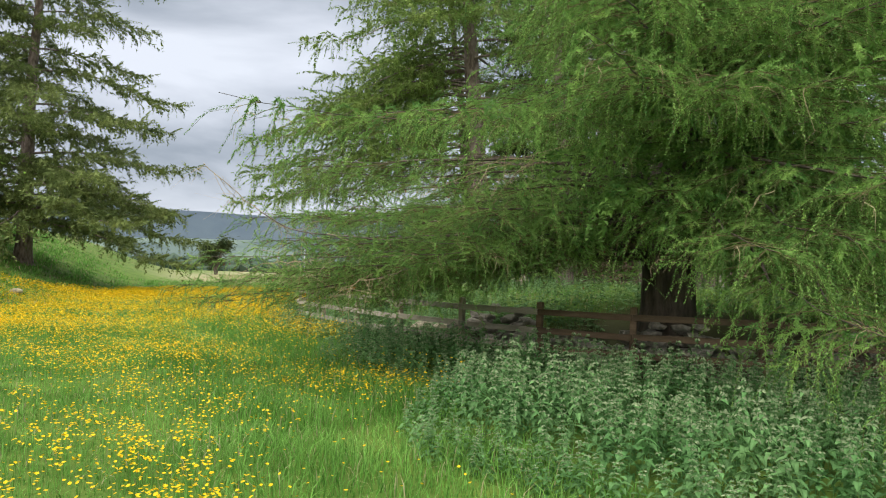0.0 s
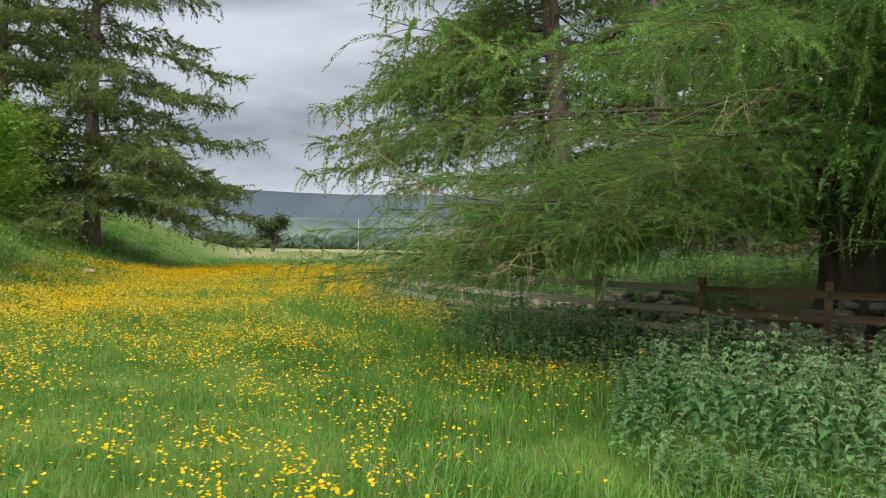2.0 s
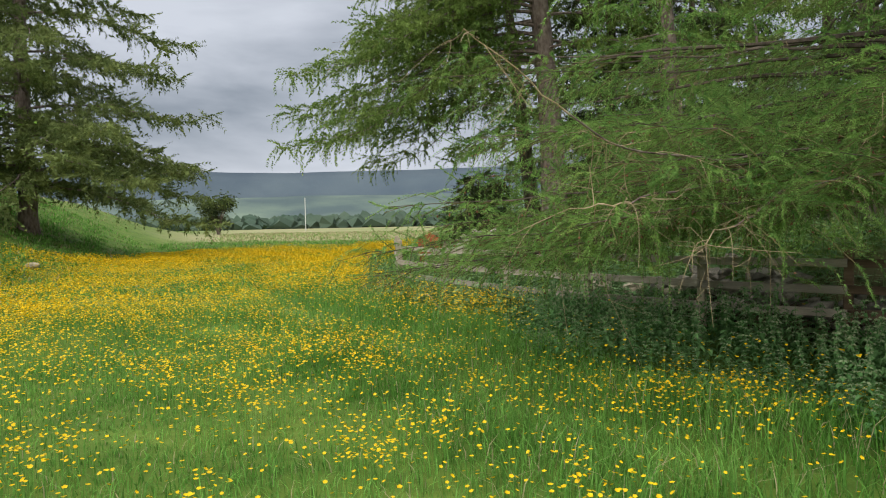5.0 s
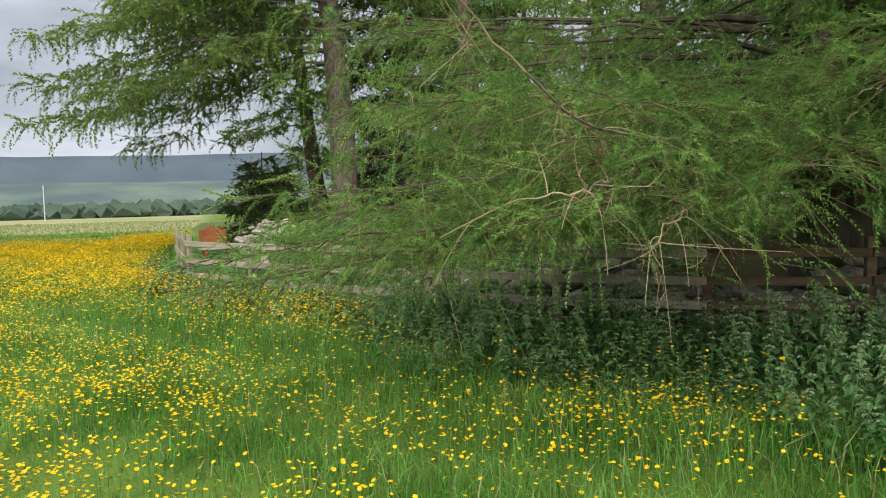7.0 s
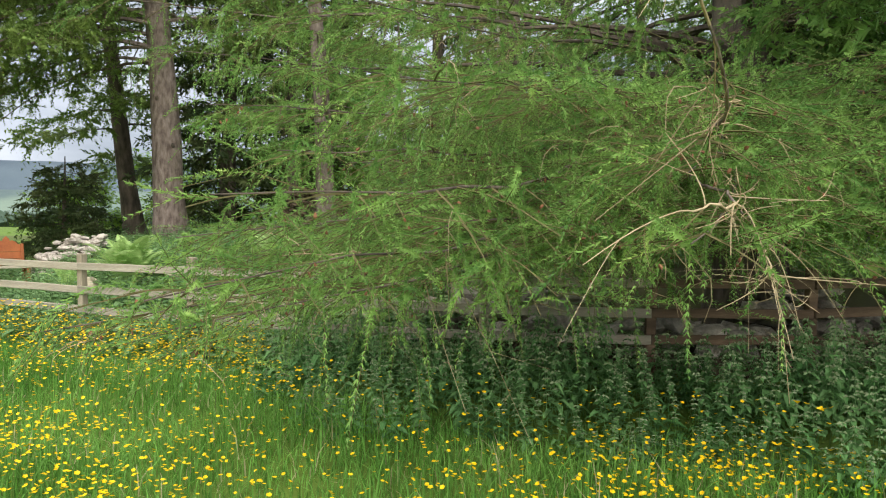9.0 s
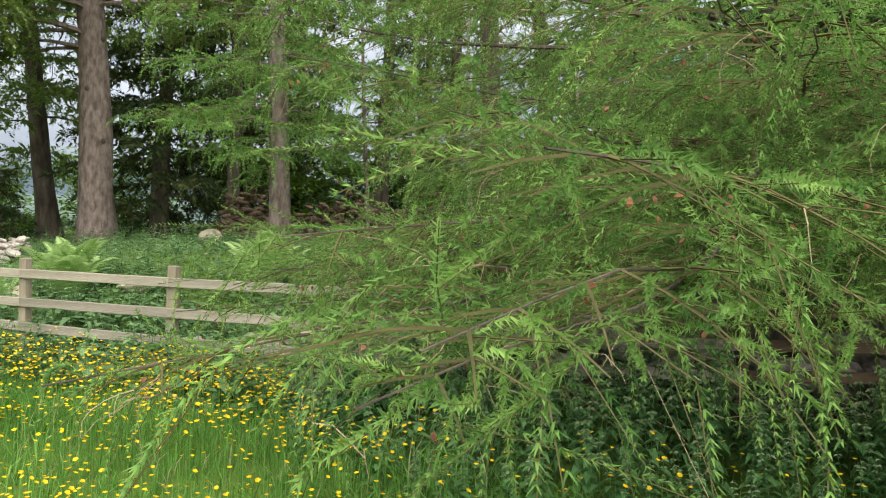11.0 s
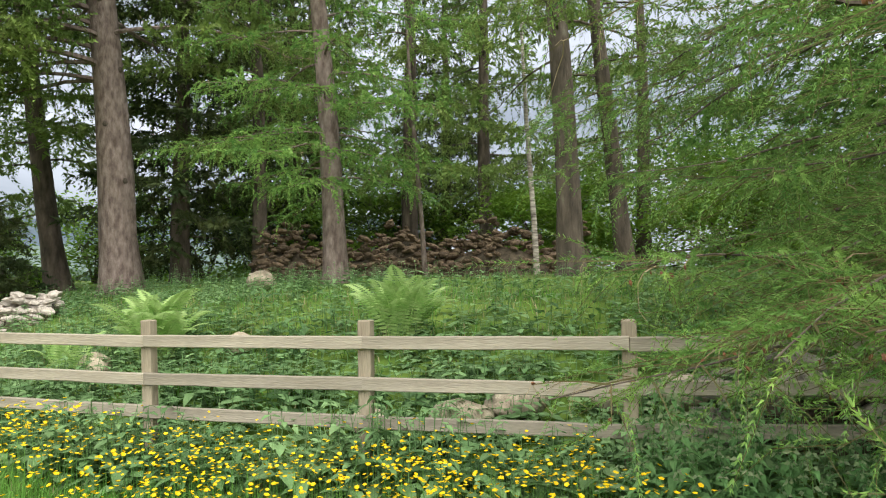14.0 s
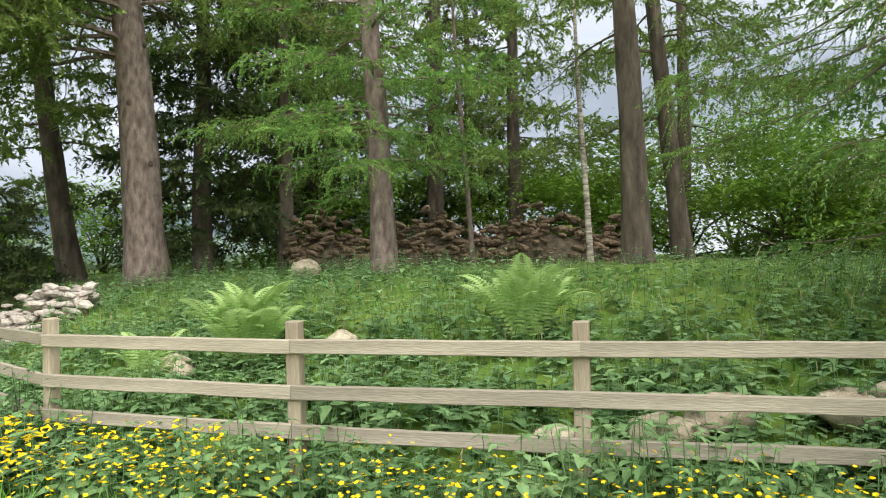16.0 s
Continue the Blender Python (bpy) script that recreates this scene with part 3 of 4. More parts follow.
def build_fence():
    gz = [0.0 for _ in POSTS]
    sections = ((0, 7, "weathered pale timber post-and-rail fence round the grove", M_WOOD), (7, len(POSTS) - 1, "dark brown timber post-and-rail fence under the larch", M_WOOD_BROWN))
    for lo, hi, label, mat in sections:
        fence = thing("fence", label, "fence", "fences")
        for i in range(lo, hi + (1 if hi == len(POSTS) - 1 else 0)):
            x, y = POSTS[i]
            nx, ny = POSTS[min(i + 1, len(POSTS) - 1)]
            px, py = POSTS[max(i - 1, 0)]
            yaw = math.atan2(ny - py, nx - px)
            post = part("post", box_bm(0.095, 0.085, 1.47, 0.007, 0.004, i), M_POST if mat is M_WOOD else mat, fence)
            post.matrix_local = pose(x, y, 1.175 - 0.735 + gz[i], random.uniform(-1, 1), random.uniform(-1, 1), math.degrees(yaw))
            for z in (1.02, 0.73, 0.47):
                for sgn in (-1, 1):
                    m2 = bmesh.new()
                    bmesh.ops.create_cone(m2, cap_ends=True, segments=6, radius1=0.006, radius2=0.006, depth=0.01)
                    nail = part("nail", m2, M_CONE, post)
                    nail.matrix_local = post.matrix_local.inverted() @ (pose(x, y, z, 0, 0, math.degrees(yaw)) @ pose(0.022 * sgn, -0.085, 0.012 * sgn, 90, 0, 0))
        for i in range(lo, hi):
            (x0, y0), (x1, y1) = POSTS[i], POSTS[i + 1]
            L, yaw = math.hypot(x1 - x0, y1 - y0), math.atan2(y1 - y0, x1 - x0)
            nx, ny = math.sin(yaw), -math.cos(yaw)
            for k, z in enumerate((1.02, 0.735, 0.475)):
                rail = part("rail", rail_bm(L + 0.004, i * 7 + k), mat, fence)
                off = 0.062
                rail.matrix_local = pose((x0 + x1) / 2 + nx * off, (y0 + y1) / 2 + ny * off, z + random.uniform(-0.008, 0.008), random.uniform(-2, 2), random.uniform(-0.25, 0.25), math.degrees(yaw))


build_fence()


# ---- larches ----
def string_template(seed, length, hang, tuft, per_tuft, nlen, nwid, stem_r):
    """One needled shoot: a thin stem that leaves sideways and hangs (hang 1) or arches with a rising tip (hang 0),
    set with small tufts of needles every few centimetres."""
    r = np.random.default_rng(seed)
    n = 9
    s = np.linspace(0, 1, n)
    turn = (1 - (1 - s) ** 2.2) if hang > 0.5 else s
    el = np.radians(r.uniform(-10, 20) * (1 - s) + turn * (-88 * hang + 34 * (1 - hang)) + r.normal(size=n) * 5)
    az = np.cumsum(r.normal(size=n)) * 0.10
    step = np.column_stack([np.cos(el) * np.cos(az), np.cos(el) * np.sin(az), np.sin(el)]) * length / (n - 1)
    P = np.concatenate([[(0, 0, 0)], np.cumsum(step, 0)[:-1]])
    V, F = tube(P[[0, 4, 8]], np.linspace(stem_r, stem_r * 0.4, 3), 3)
    if not stem_r:
        V, F = V[:0], F[:0]
    M = np.ones(len(F), int)
    k = max(4, int(length / tuft))
    t = np.repeat((np.arange(k) + r.uniform(0.2, 0.8, k)) / k, per_tuft)
    m = len(t)
    p = np.column_stack([np.interp(t, s, P[:, q]) for q in range(3)])
    g = step / np.linalg.norm(step, axis=1, keepdims=True)
    tang = np.column_stack([np.interp(t, s, g[:, q]) for q in range(3)])
    rad = r.normal(size=(m, 3))
    rad -= (rad * tang).sum(1, keepdims=True) * tang
    rad /= np.linalg.norm(rad, axis=1, keepdims=True)
    w = np.cross(rad, tang)
    L = (nlen * r.uniform(0.65, 1.15, m) * (1 - 0.45 * t ** 3))[:, None]
    tip = p + (rad * 0.72 + tang * 0.7) * L
    nv = np.stack([p - w * nwid / 2, p + w * nwid / 2, tip], 1).reshape(-1, 3)
    nf = np.arange(m * 3).reshape(-1, 3) + len(V)
    return np.concatenate([V, nv]), np.concatenate([F, nf]), np.concatenate([M, np.zeros(m, int)])


def bare_template(seed):
    """A leafless twig a metre long, curved and hooked, with one or two side twigs."""
    r = np.random.default_rng(seed)
    n = 5
    el = np.radians(np.linspace(r.uniform(-10, 25), r.uniform(-125, -60), n) + r.normal(size=n) * 9)
    az = np.cumsum(r.normal(size=n)) * 0.3
    P = np.concatenate([[(0, 0, 0)], np.cumsum(np.column_stack([np.cos(el) * np.cos(az), np.cos(el) * np.sin(az), np.sin(el)]) / n, 0)])
    pieces = [(*tube(P, np.linspace(0.008, 0.003, n + 1), 3), 0)]
    for k in range(1):
        b = P[r.integers(1, 4)]
        d = r.normal(size=3) * (1, 1, 0.4) + (0, 0, -0.5)
        u = np.linspace(0, 1, 3)[:, None]
        pieces.append((*tube(b + u * d * 0.22 + u ** 2 * (0, 0, -0.15), [0.005, 0.004, 0.002], 3), 0))
    return join(pieces)


HANGS = (0.05, 0.25, 0.45, 0.6, 0.7, 0.8, 0.9, 1.0)
LOD = {
    "near": [string_template(100 + k, 0.30 + 0.05 * ((k * 3) % 8), h, 0.021, 5, 0.036, 0.0062, 0.0024) for k, h in enumerate((0.0, 0.15, 0.35, 0.55, 0.7, 0.85, 0.95, 1.0))],
    "tassel": [string_template(130 + k, 0.42 + 0.06 * k, h, 0.024, 5, 0.038, 0.0068, 0.0024) for k, h in enumerate((0.55, 0.75, 0.8, 0.9, 0.9, 0.95, 1.0, 1.0))],
    "fair": [string_template(150 + k, 0.38 + 0.06 * ((k * 3) % 8), h, 0.029, 4, 0.050, 0.011, 0.0026) for k, h in enumerate((0.35, 0.6, 0.75, 0.8, 0.9, 0.95, 1.0, 1.0))],
    "mid": [string_template(200 + k, 1.0, h, 0.062, 2, 0.14, 0.056, 0.0) for k, h in enumerate((0.3, 0.55, 0.7, 0.8, 0.9, 0.95, 1.0, 1.0))],
    "far": [string_template(300 + k, 1.0, h, 0.125, 2, 0.28, 0.095, 0.0) for k, h in enumerate(HANGS)],
    "coarse": [string_template(350 + k, 1.0, h, 0.25, 2, 0.42, 0.15, 0.0) for k, h in enumerate(HANGS)],
    "bare": [bare_template(400 + k) for k in range(8)],
}


def larch(label, xy, height, radius, groups, seed, lean=(0, 0), needles=None, bark=None, bare_share=0.06, cones=0, name="larch_tree", group="larches", sides=12):
    """A larch: trunk with flared foot, arched limbs, and a crown of hanging needled branchlets.
    groups: (limbs, fineness, spacing of side twigs, shortest and longest branchlet, branchlets to a metre of twig);
    a limb is a row of height on the trunk, bearing in degrees to the left of +y, length, rise, droop."""
    r = np.random.default_rng(seed)
    x0, y0 = xy
    z0 = float(ground_z(x0, y0)) - 0.15
    needles, bark = needles or M_NEEDLE_FAR, bark or M_BARK
    tree = thing(name, label, "tree", group, at=(x0, y0, z0))
    zs = np.concatenate([[0, 0.15, 0.4, 0.9], np.linspace(1.6, height, 16)])
    bend = np.column_stack([lean[0] * zs / height + 0.06 * np.sin(zs * 0.5 + seed), lean[1] * zs / height + 0.06 * np.cos(zs * 0.43 + seed)])
    rad = radius * (1 - 0.88 * zs / height) * (1 + 0.45 * np.exp(-zs / 0.35))
    v, f = tube(np.column_stack([bend, zs]), rad, sides, 0.035, r)
    part("trunk", tri_mesh("trunk", v, f, [bark], smooth=True), None, tree)
    pieces, dry, every = [], [], []
    for limbs, lod, spacing, hang, per in groups:
        anchors, outdir, size, bare = [], [], [], []
        for h, bearing, L, rise, droop in limbs:
            a = math.radians(bearing)
            n = max(6, int(L * 2.2))
            s = np.linspace(0, 1, n)
            wig = np.cumsum(r.normal(size=n) * 0.05) * L / 6
            dx, dy = -math.sin(a), math.cos(a)
            bx, by = np.interp(h, zs, bend[:, 0]), np.interp(h, zs, bend[:, 1])
            P = np.column_stack([bx + dx * s * L - dy * wig, by + dy * s * L + dx * wig, h + rise * s - droop * s ** 2 + 0.35 * droop * np.maximum(s - 0.7, 0) / 0.3 * s + np.cumsum(r.normal(size=n)) * 0.025])
            wood = [(*tube(P, (0.0078 * L + 0.005) * (1 - s) ** 1.7 + 0.003, 5, 0.1, r), 0)]
            for k in range(int(L / spacing)):
                t = (k + r.uniform(0.2, 0.8)) * spacing / L
                if t < (0.3 if lod in ("near", "fair", "tassel") and L > 5.5 else 0.1):
                    continue
                base = np.array([np.interp(t, s, P[:, q]) for q in range(3)])
                for side in (-1, 1):
                    l2 = (0.25 + 0.85 * math.sin(math.pi * min(1, t * 0.95 + 0.12)) ** 0.8) * r.uniform(0.55, 1.1) * min(1.0, L / 5) * 1.3
                    ang2 = a + side * r.uniform(0.5, 1.2)
                    d2 = np.array([-math.sin(ang2), math.cos(ang2), r.uniform(-0.35, 0.15)])
                    m = max(3, int(l2 * per))
                    q = np.linspace(0, 1, 4)
                    P2 = base + q[:, None] * d2 * l2 + np.column_stack([0 * q, 0 * q, -0.18 * l2 * q ** 2])
                    if lod not in ("far", "coarse"):
                        wood.append((*tube(P2, np.linspace(0.006, 0.002, 4), 3), 1))
                    dead = r.uniform() < bare_share
                    for j in range(m):
                        u = (j + r.uniform(0, 1)) / m
                        anchors.append(np.array([np.interp(u, q, P2[:, w]) for w in range(3)]))
                        outdir.append(ang2 + r.uniform(-0.9, 0.9) + math.pi / 2)
                        size.append(r.uniform(*hang) * (0.7 + 0.5 * u))
                        bare.append(dead or r.uniform() < bare_share * 0.6)
            v, f, m = join(wood)
            part("limb", tri_mesh("limb", v, f, [bark, M_TWIG], m), None, tree)
        anchors, outdir, size, bare = np.array(anchors), np.array(outdir), np.array(size), np.array(bare)
        every.append(anchors)
        pick = r.integers(0, 8, len(anchors))
        for k in range(8):
            for dead in (False, True):
                sel = (pick == k) & (bare == dead)
                if not sel.any():
                    continue
                tv, tf, tm = LOD["bare" if dead else lod][k]
                sc = np.stack([size[sel] * r.uniform(0.6, 1.3, sel.sum())] * 2 + [size[sel]], -1)
                if dead:
                    sc = np.stack([size[sel] * r.uniform(0.35, 0.75, sel.sum())] * 3, -1)
                elif lod in ("near", "fair", "tassel"):
                    sc = np.stack([r.uniform(0.8, 1.25, sel.sum())] * 3, -1)
                v, f = scatter(tv, tf, anchors[sel], outdir[sel], sc, r.normal(size=sel.sum()) * (0.32 if lod == "near" else 0.2), r.uniform(0, 6.28, sel.sum()))
                if dead:
                    dry.append((v, f, 0))
                else:
                    pieces.append((v, f, np.tile(tm, sel.sum())))
    v, f, m = join(pieces)
    part("crown", tri_mesh("crown", v, f, [needles, M_TWIG], m), None, tree)
    if dry:
        v, f, m = join(dry)
        tagged(part("dry_twig_spray", tri_mesh("dry_twig_spray", v, f, [M_TWIG if bark is M_BARK_DARK and not cones else M_DEADTWIG], m), None, tree, "dry leafless twigs"), kind="stuff")
    if cones:
        anchors = every[0]
        cv = np.array([(0, 0, -1.0), (.55, 0, -.3), (-.28, .48, -.3), (-.28, -.48, -.3), (.45, 0, .4), (-.22, .39, .4), (-.22, -.39, .4), (0, 0, 0.8)])
        cf = np.array([(0, 2, 1), (0, 3, 2), (0, 1, 3), (1, 2, 5), (1, 5, 4), (2, 3, 6), (2, 6, 5), (3, 1, 4), (3, 4, 6), (4, 5, 7), (5, 6, 7), (6, 4, 7)])
        sel = r.choice(len(anchors), cones)
        v, f = scatter(cv, cf, anchors[sel] + r.normal(size=(cones, 3)) * 0.03 - (0, 0, 0.04), r.uniform(0, 6.28, cones), r.uniform(0.011, 0.018, cones), r.uniform(0, 1.5, cones), r.uniform(0, 6.28, cones))
        tagged(part("cone_scatter", tri_mesh("cone_scatter", v, f, [M_CONE]), None, tree, "small brown larch cones"), kind="stuff")
    return tree


def whorls(seed, h0, h1, n, L0, L1, rise=0.6, droop=1.6, bearings=(0, 360)):
    r = np.random.default_rng(seed)
    rows = []
    for k in range(n):
        t = (k + r.uniform(0, 1)) / n
        L = (L0 + (L1 - L0) * t) * r.uniform(0.75, 1.1)
        b = bearings[0] + (bearings[1] - bearings[0]) * ((k * 0.381966) % 1.0) + r.uniform(-8, 8)
        rows.append((h0 + (h1 - h0) * t, b, L, rise * L / 5 * r.uniform(0.6, 1.4), droop * L / 5 * r.uniform(0.7, 1.2)))
    return rows


# the great larch by the fence, whose limbs over the meadow lie between the bearings 85 and 215
GREAT_WALL = whorls(1, 3.5, 5.4, 20, 7.2, 6.9, 0.5, 1.9, (154, 200)) + whorls(21, 2.3, 3.0, 10, 8.2, 7.8, 0.3, 1.85, (182, 212))
GREAT_HIGH = whorls(71, 5.0, 7.6, 16, 7.1, 6.8, 0.6, 2.0, (151, 222))
GREAT_BOUGHS = whorls(17, 2.0, 2.7, 15, 6.9, 6.6, 0.25, 1.0, (108, 152)) + whorls(22, 1.65, 2.05, 11, 7.2, 7.0, 0.2, 1.25, (97, 118)) + whorls(26, 1.85, 2.2, 6, 6.5, 6.3, 0.2, 1.15, (118, 142))
GREAT_EAVES = whorls(20, 2.9, 3.4, 5, 7.3, 7.0, 0.3, 0.7, (96, 112))
GREAT_SIDE = whorls(18, 1.9, 2.7, 4, 4.6, 4.3, 0.3, 1.3, (55, 86)) + whorls(75, 3.2, 4.6, 5, 5.2, 5.0, 0.3, 2.2, (15, 45)) + whorls(2, 5.0, 9.0, 12, 6.4, 5.5, 0.6, 1.8, (160, 240)) + whorls(19, 1.8, 7, 11, 3.9, 3.4, 0.2, 1.2, (120, 330))
GREAT_INNER = whorls(72, 2.4, 5.0, 20, 4.6, 4.0, 0.2, 1.6, (150, 300)) + whorls(73, 1.8, 4.5, 14, 4.6, 4.0, 0.2, 1.8, (290, 380))
GREAT_BACK = whorls(25, 1.9, 3.4, 12, 5.2, 4.6, 0.2, 1.7, (225, 315)) + whorls(5, 2.2, 9, 12, 5.0, 4.0, 0.6, 1.8, (215, 370)) + whorls(74, 4.5, 7.0, 10, 7.4, 7.0, 0.5, 2.0, (206, 250))
GREAT_TOP = whorls(6, 7.5, 18, 46, 6.4, 2.0, 0.6, 1.4)
larch("great old larch with drooping green branches over the nettles", (2.57, 13.65), 21, 0.45,
      [(GREAT_BOUGHS, "near", 0.28, (0.25, 0.7), 7.5), (GREAT_EAVES, "tassel", 0.5, (0.4, 0.8), 5), (GREAT_WALL + GREAT_HIGH, "fair", 0.30, (0.35, 0.8), 6.5), (GREAT_SIDE, "fair", 0.40, (0.3, 0.7), 6),
       (GREAT_INNER + GREAT_BACK, "mid", 0.32, (0.45, 0.9), 6.5), (GREAT_TOP, "coarse", 0.36, (0.4, 0.9), 7)], 41, (0.3, 0.2), M_NEEDLE, M_BARK_DARK, 0.07, 1500)

tall = larch("tall larch with a straight pinkish-grey trunk behind the fence", (-3.35, 31.0), 24, 0.475,
      [(whorls(3, 6.5, 20, 40, 8.6, 3.5, 0.5, 3.0, (222, 502)) + whorls(31, 5.2, 10, 22, 9.2, 8.0, 0.5, 3.3, (70, 143)), "mid", 0.44, (0.5, 1.2), 7), (whorls(32, 10, 17, 14, 6.0, 4.0, 0.4, 3.0, (143, 222)), "mid", 0.44, (0.6, 1.3), 7)], 43, (-1.6, 0.5))
for k, (kz, kb) in enumerate(((7.4, 168), (5.7, 222), (4.3, 150), (2.9, 205), (8.3, 135))):
    bm = bmesh.new()
    bmesh.ops.create_icosphere(bm, subdivisions=2, radius=0.07)
    for vert in bm.verts:
        vert.co.y *= 0.5
        vert.co += Vector(noise.noise_vector(vert.co * 20)) * 0.015
    knot = part("knot", bm, M_BARK_DARK, tall)
    rr = 0.475 * (1 - 0.88 * kz / 24)
    a = radians(kb)
    knot.matrix_local = pose(-1.6 * kz / 24 + 0.06 * math.sin(kz * 0.5 + 43) - math.sin(a) * rr, 0.5 * kz / 24 + 0.06 * math.cos(kz * 0.43 + 43) + math.cos(a) * rr, kz, 0, 0, kb)
larch("slim larch with one leafy low bough", (0.33, 26.0), 17, 0.26,
      [(whorls(4, 2.6, 9, 24, 3.4, 3.0, 0.3, 1.8) + whorls(42, 1.9, 5, 14, 2.7, 2.4, 0.2, 1.6), "mid", 0.28, (0.3, 0.7), 8), (whorls(41, 8, 16, 12, 2.8, 1.6, 0.3, 1.8), "far", 0.4, (0.4, 0.8), 6)], 44, (-0.9, 0.2), M_NEEDLE)
larch("straight larch trunk by the tumbled wall", (4.39, 23.1), 20, 0.29, [(whorls(6, 4.5, 17, 26, 4.2, 2.4, 0.3, 1.7), "mid", 0.40, (0.45, 1.0), 8)], 45, (-0.5, 0.3), None, M_BARK_DARK, 0.3)
larch("leaning larch among the grove", (7.25, 24.5), 18, 0.24, [(whorls(7, 3.2, 16, 26, 4.4, 2.2, 0.3, 1.6), "mid", 0.40, (0.45, 1.0), 8)], 46, (-1.5, 0.4), None, M_BARK_DARK, 0.3)
for k, (x, y, h, r0, le) in enumerate(((8.5, 32.5, 19, 0.27, 0.2), (6.6, 34.5, 19, 0.33, 0.2), (0.69, 32.8, 19, 0.24, -0.4), (11.5, 28.0, 17, 0.25, 0.3), (3.4, 38.0, 18, 0.28, 0.1), (12.5, 20.5, 17, 0.3, -0.2))):
    larch("dark-trunked larch at the back of the grove", (x, y), h, r0, [(whorls(60 + k, 3.0, 17, 28, 4.6, 2.4, 0.3, 1.8), "far", 0.34, (0.45, 1.0), 8)], 47 + k, (le, 0.2), None, M_BARK_DARK, 0.25)
larch("crooked dark larch near the field edge", (-4.5, 37.0), 18, 0.36, [(whorls(11, 3.2, 16, 30, 5.0, 2.6, 0.3, 2.4), "far", 0.34, (0.5, 1.0), 6)], 60, (-2.2, 0.2), None, M_BARK_DARK)
larch("dark spruce with hanging brown twigs", (-1.4, 34.0), 17, 0.3, [(whorls(12, 1.2, 15, 60, 2.8, 1.6, 0.1, 2.0), "far", 0.28, (0.5, 1.1), 7)], 61, (0.1, 0.1), M_SPRUCE, M_BARK_DARK, name="spruce_tree", group="spruces")
for k, (x, y, h) in enumerate(((1.9, 36.5, 15), (9.5, 37.0, 14), (5.2, 41.0, 16))):
    larch("dark spruce at the back of the grove", (x, y), h, 0.26, [(whorls(120 + k, 1.4, h - 1, 46, 3.0, 1.4, 0.1, 1.9), "far", 0.3, (0.5, 1.1), 6)], 161 + k, (0.2, 0.1), M_SPRUCE, M_BARK_DARK, name="spruce_tree", group="spruces")
larch("dark evergreen bush beyond the bench", (-6.6, 33.5), 3.6, 0.12, [(whorls(13, 0.4, 3.3, 34, 1.9, 0.9, 0.2, 0.7), "far", 0.16, (0.3, 0.7), 9)], 62, (0, 0), M_SPRUCE, M_BARK_DARK, name="evergreen_bush", group="evergreens")
larch("broad larch on the grassy bank", (-27.3, 33.2), 21, 0.42, [(whorls(14, 1.8, 19.6, 50, 10.2, 5.0, 1.1, 2.3) + whorls(142, 1.5, 5.2, 16, 9.5, 9.0, 0.6, 2.3, (90, 330)), "far", 0.34, (0.45, 1.0), 6.5)], 63, (0.3, 0), M_NEEDLE_PALE, None, 0)
larch("broad larch on the grassy bank", (-30.5, 31.0), 19, 0.40, [(whorls(15, 1.6, 17.6, 40, 9.0, 4.0, 1.1, 2.3), "far", 0.34, (0.45, 1.0), 6.5)], 64, (-0.3, 0), M_NEEDLE_PALE, None, 0)


def bare_bough(label, points, twigs, seed, reach=(0.12, 0.30)):
    """A leafless pale bough with curved side twigs, some of which fork again."""
    r = np.random.default_rng(seed)
    P = np.array(points, float)
    s = np.linspace(0, 1, len(P))
    q = np.linspace(0, 1, 24)
    C = np.column_stack([np.interp(q, s, P[:, k]) for k in range(3)]) + np.cumsum(r.normal(size=(24, 3)) * 0.014, 0)
    bough = thing("bare_bough", label, "branch", "bare boughs", at=tuple(P[0]))
    v, f = tube(C - P[0], np.linspace(0.011, 0.003, 24), 6, 0.12, r)
    part("stem", tri_mesh("stem", v, f, [M_BARK, M_DEADTWIG], np.repeat(np.tile((np.arange(23) > 14).astype(int), 2), 6)), None, bough)
    for k in range(twigs):
        t = r.uniform(0.35, 1.0)
        b = np.array([np.interp(t, q, C[:, w]) for w in range(3)]) - P[0]
        pieces = []

        def arc(b, L, rad, depth):
            d = r.normal(size=3) * (1, 1, 0.5)
            d /= np.linalg.norm(d)
            u = np.linspace(0, 1, 7)
            curl = r.normal(size=3) * 0.9
            A = b + u[:, None] * d * L + (u ** 2)[:, None] * (curl + (0, 0, -0.55)) * L
            pieces.append((*tube(A, np.linspace(rad, rad * 0.4, 7), 4), 0))
            if depth:
                for _ in range(depth):
                    arc(A[r.integers(2, 6)], L * r.uniform(0.35, 0.7), rad * 0.6, depth - 1)

        arc(b, r.uniform(*reach), 0.0034, 2)
        v, f, m = join(pieces)
        part("twig", tri_mesh("twig", v, f, [M_DEADTWIG], m), None, bough)


bare_bough("pale leafless bough reaching over the nettles", [(-0.4, 10.7, 2.1), (-1.2, 9.8, 1.95), (-2.0, 8.95, 1.98), (-2.46, 8.66, 2.32), (-2.9, 8.55, 2.75)], 16, 1, (0.12, 0.26))
bare_bough("dry drooping bough over the nettles", [(-0.1, 11.0, 1.85), (-0.7, 10.2, 1.65), (-1.15, 9.5, 1.4), (-1.39, 9.2, 1.2)], 16, 2, (0.13, 0.26))
bare_bough("dry twiggy bough above the nettles", [(-0.6, 10.9, 1.9), (-1.3, 9.9, 1.85), (-1.84, 8.98, 1.75), (-2.2, 8.8, 1.7)], 14, 5, (0.12, 0.26))
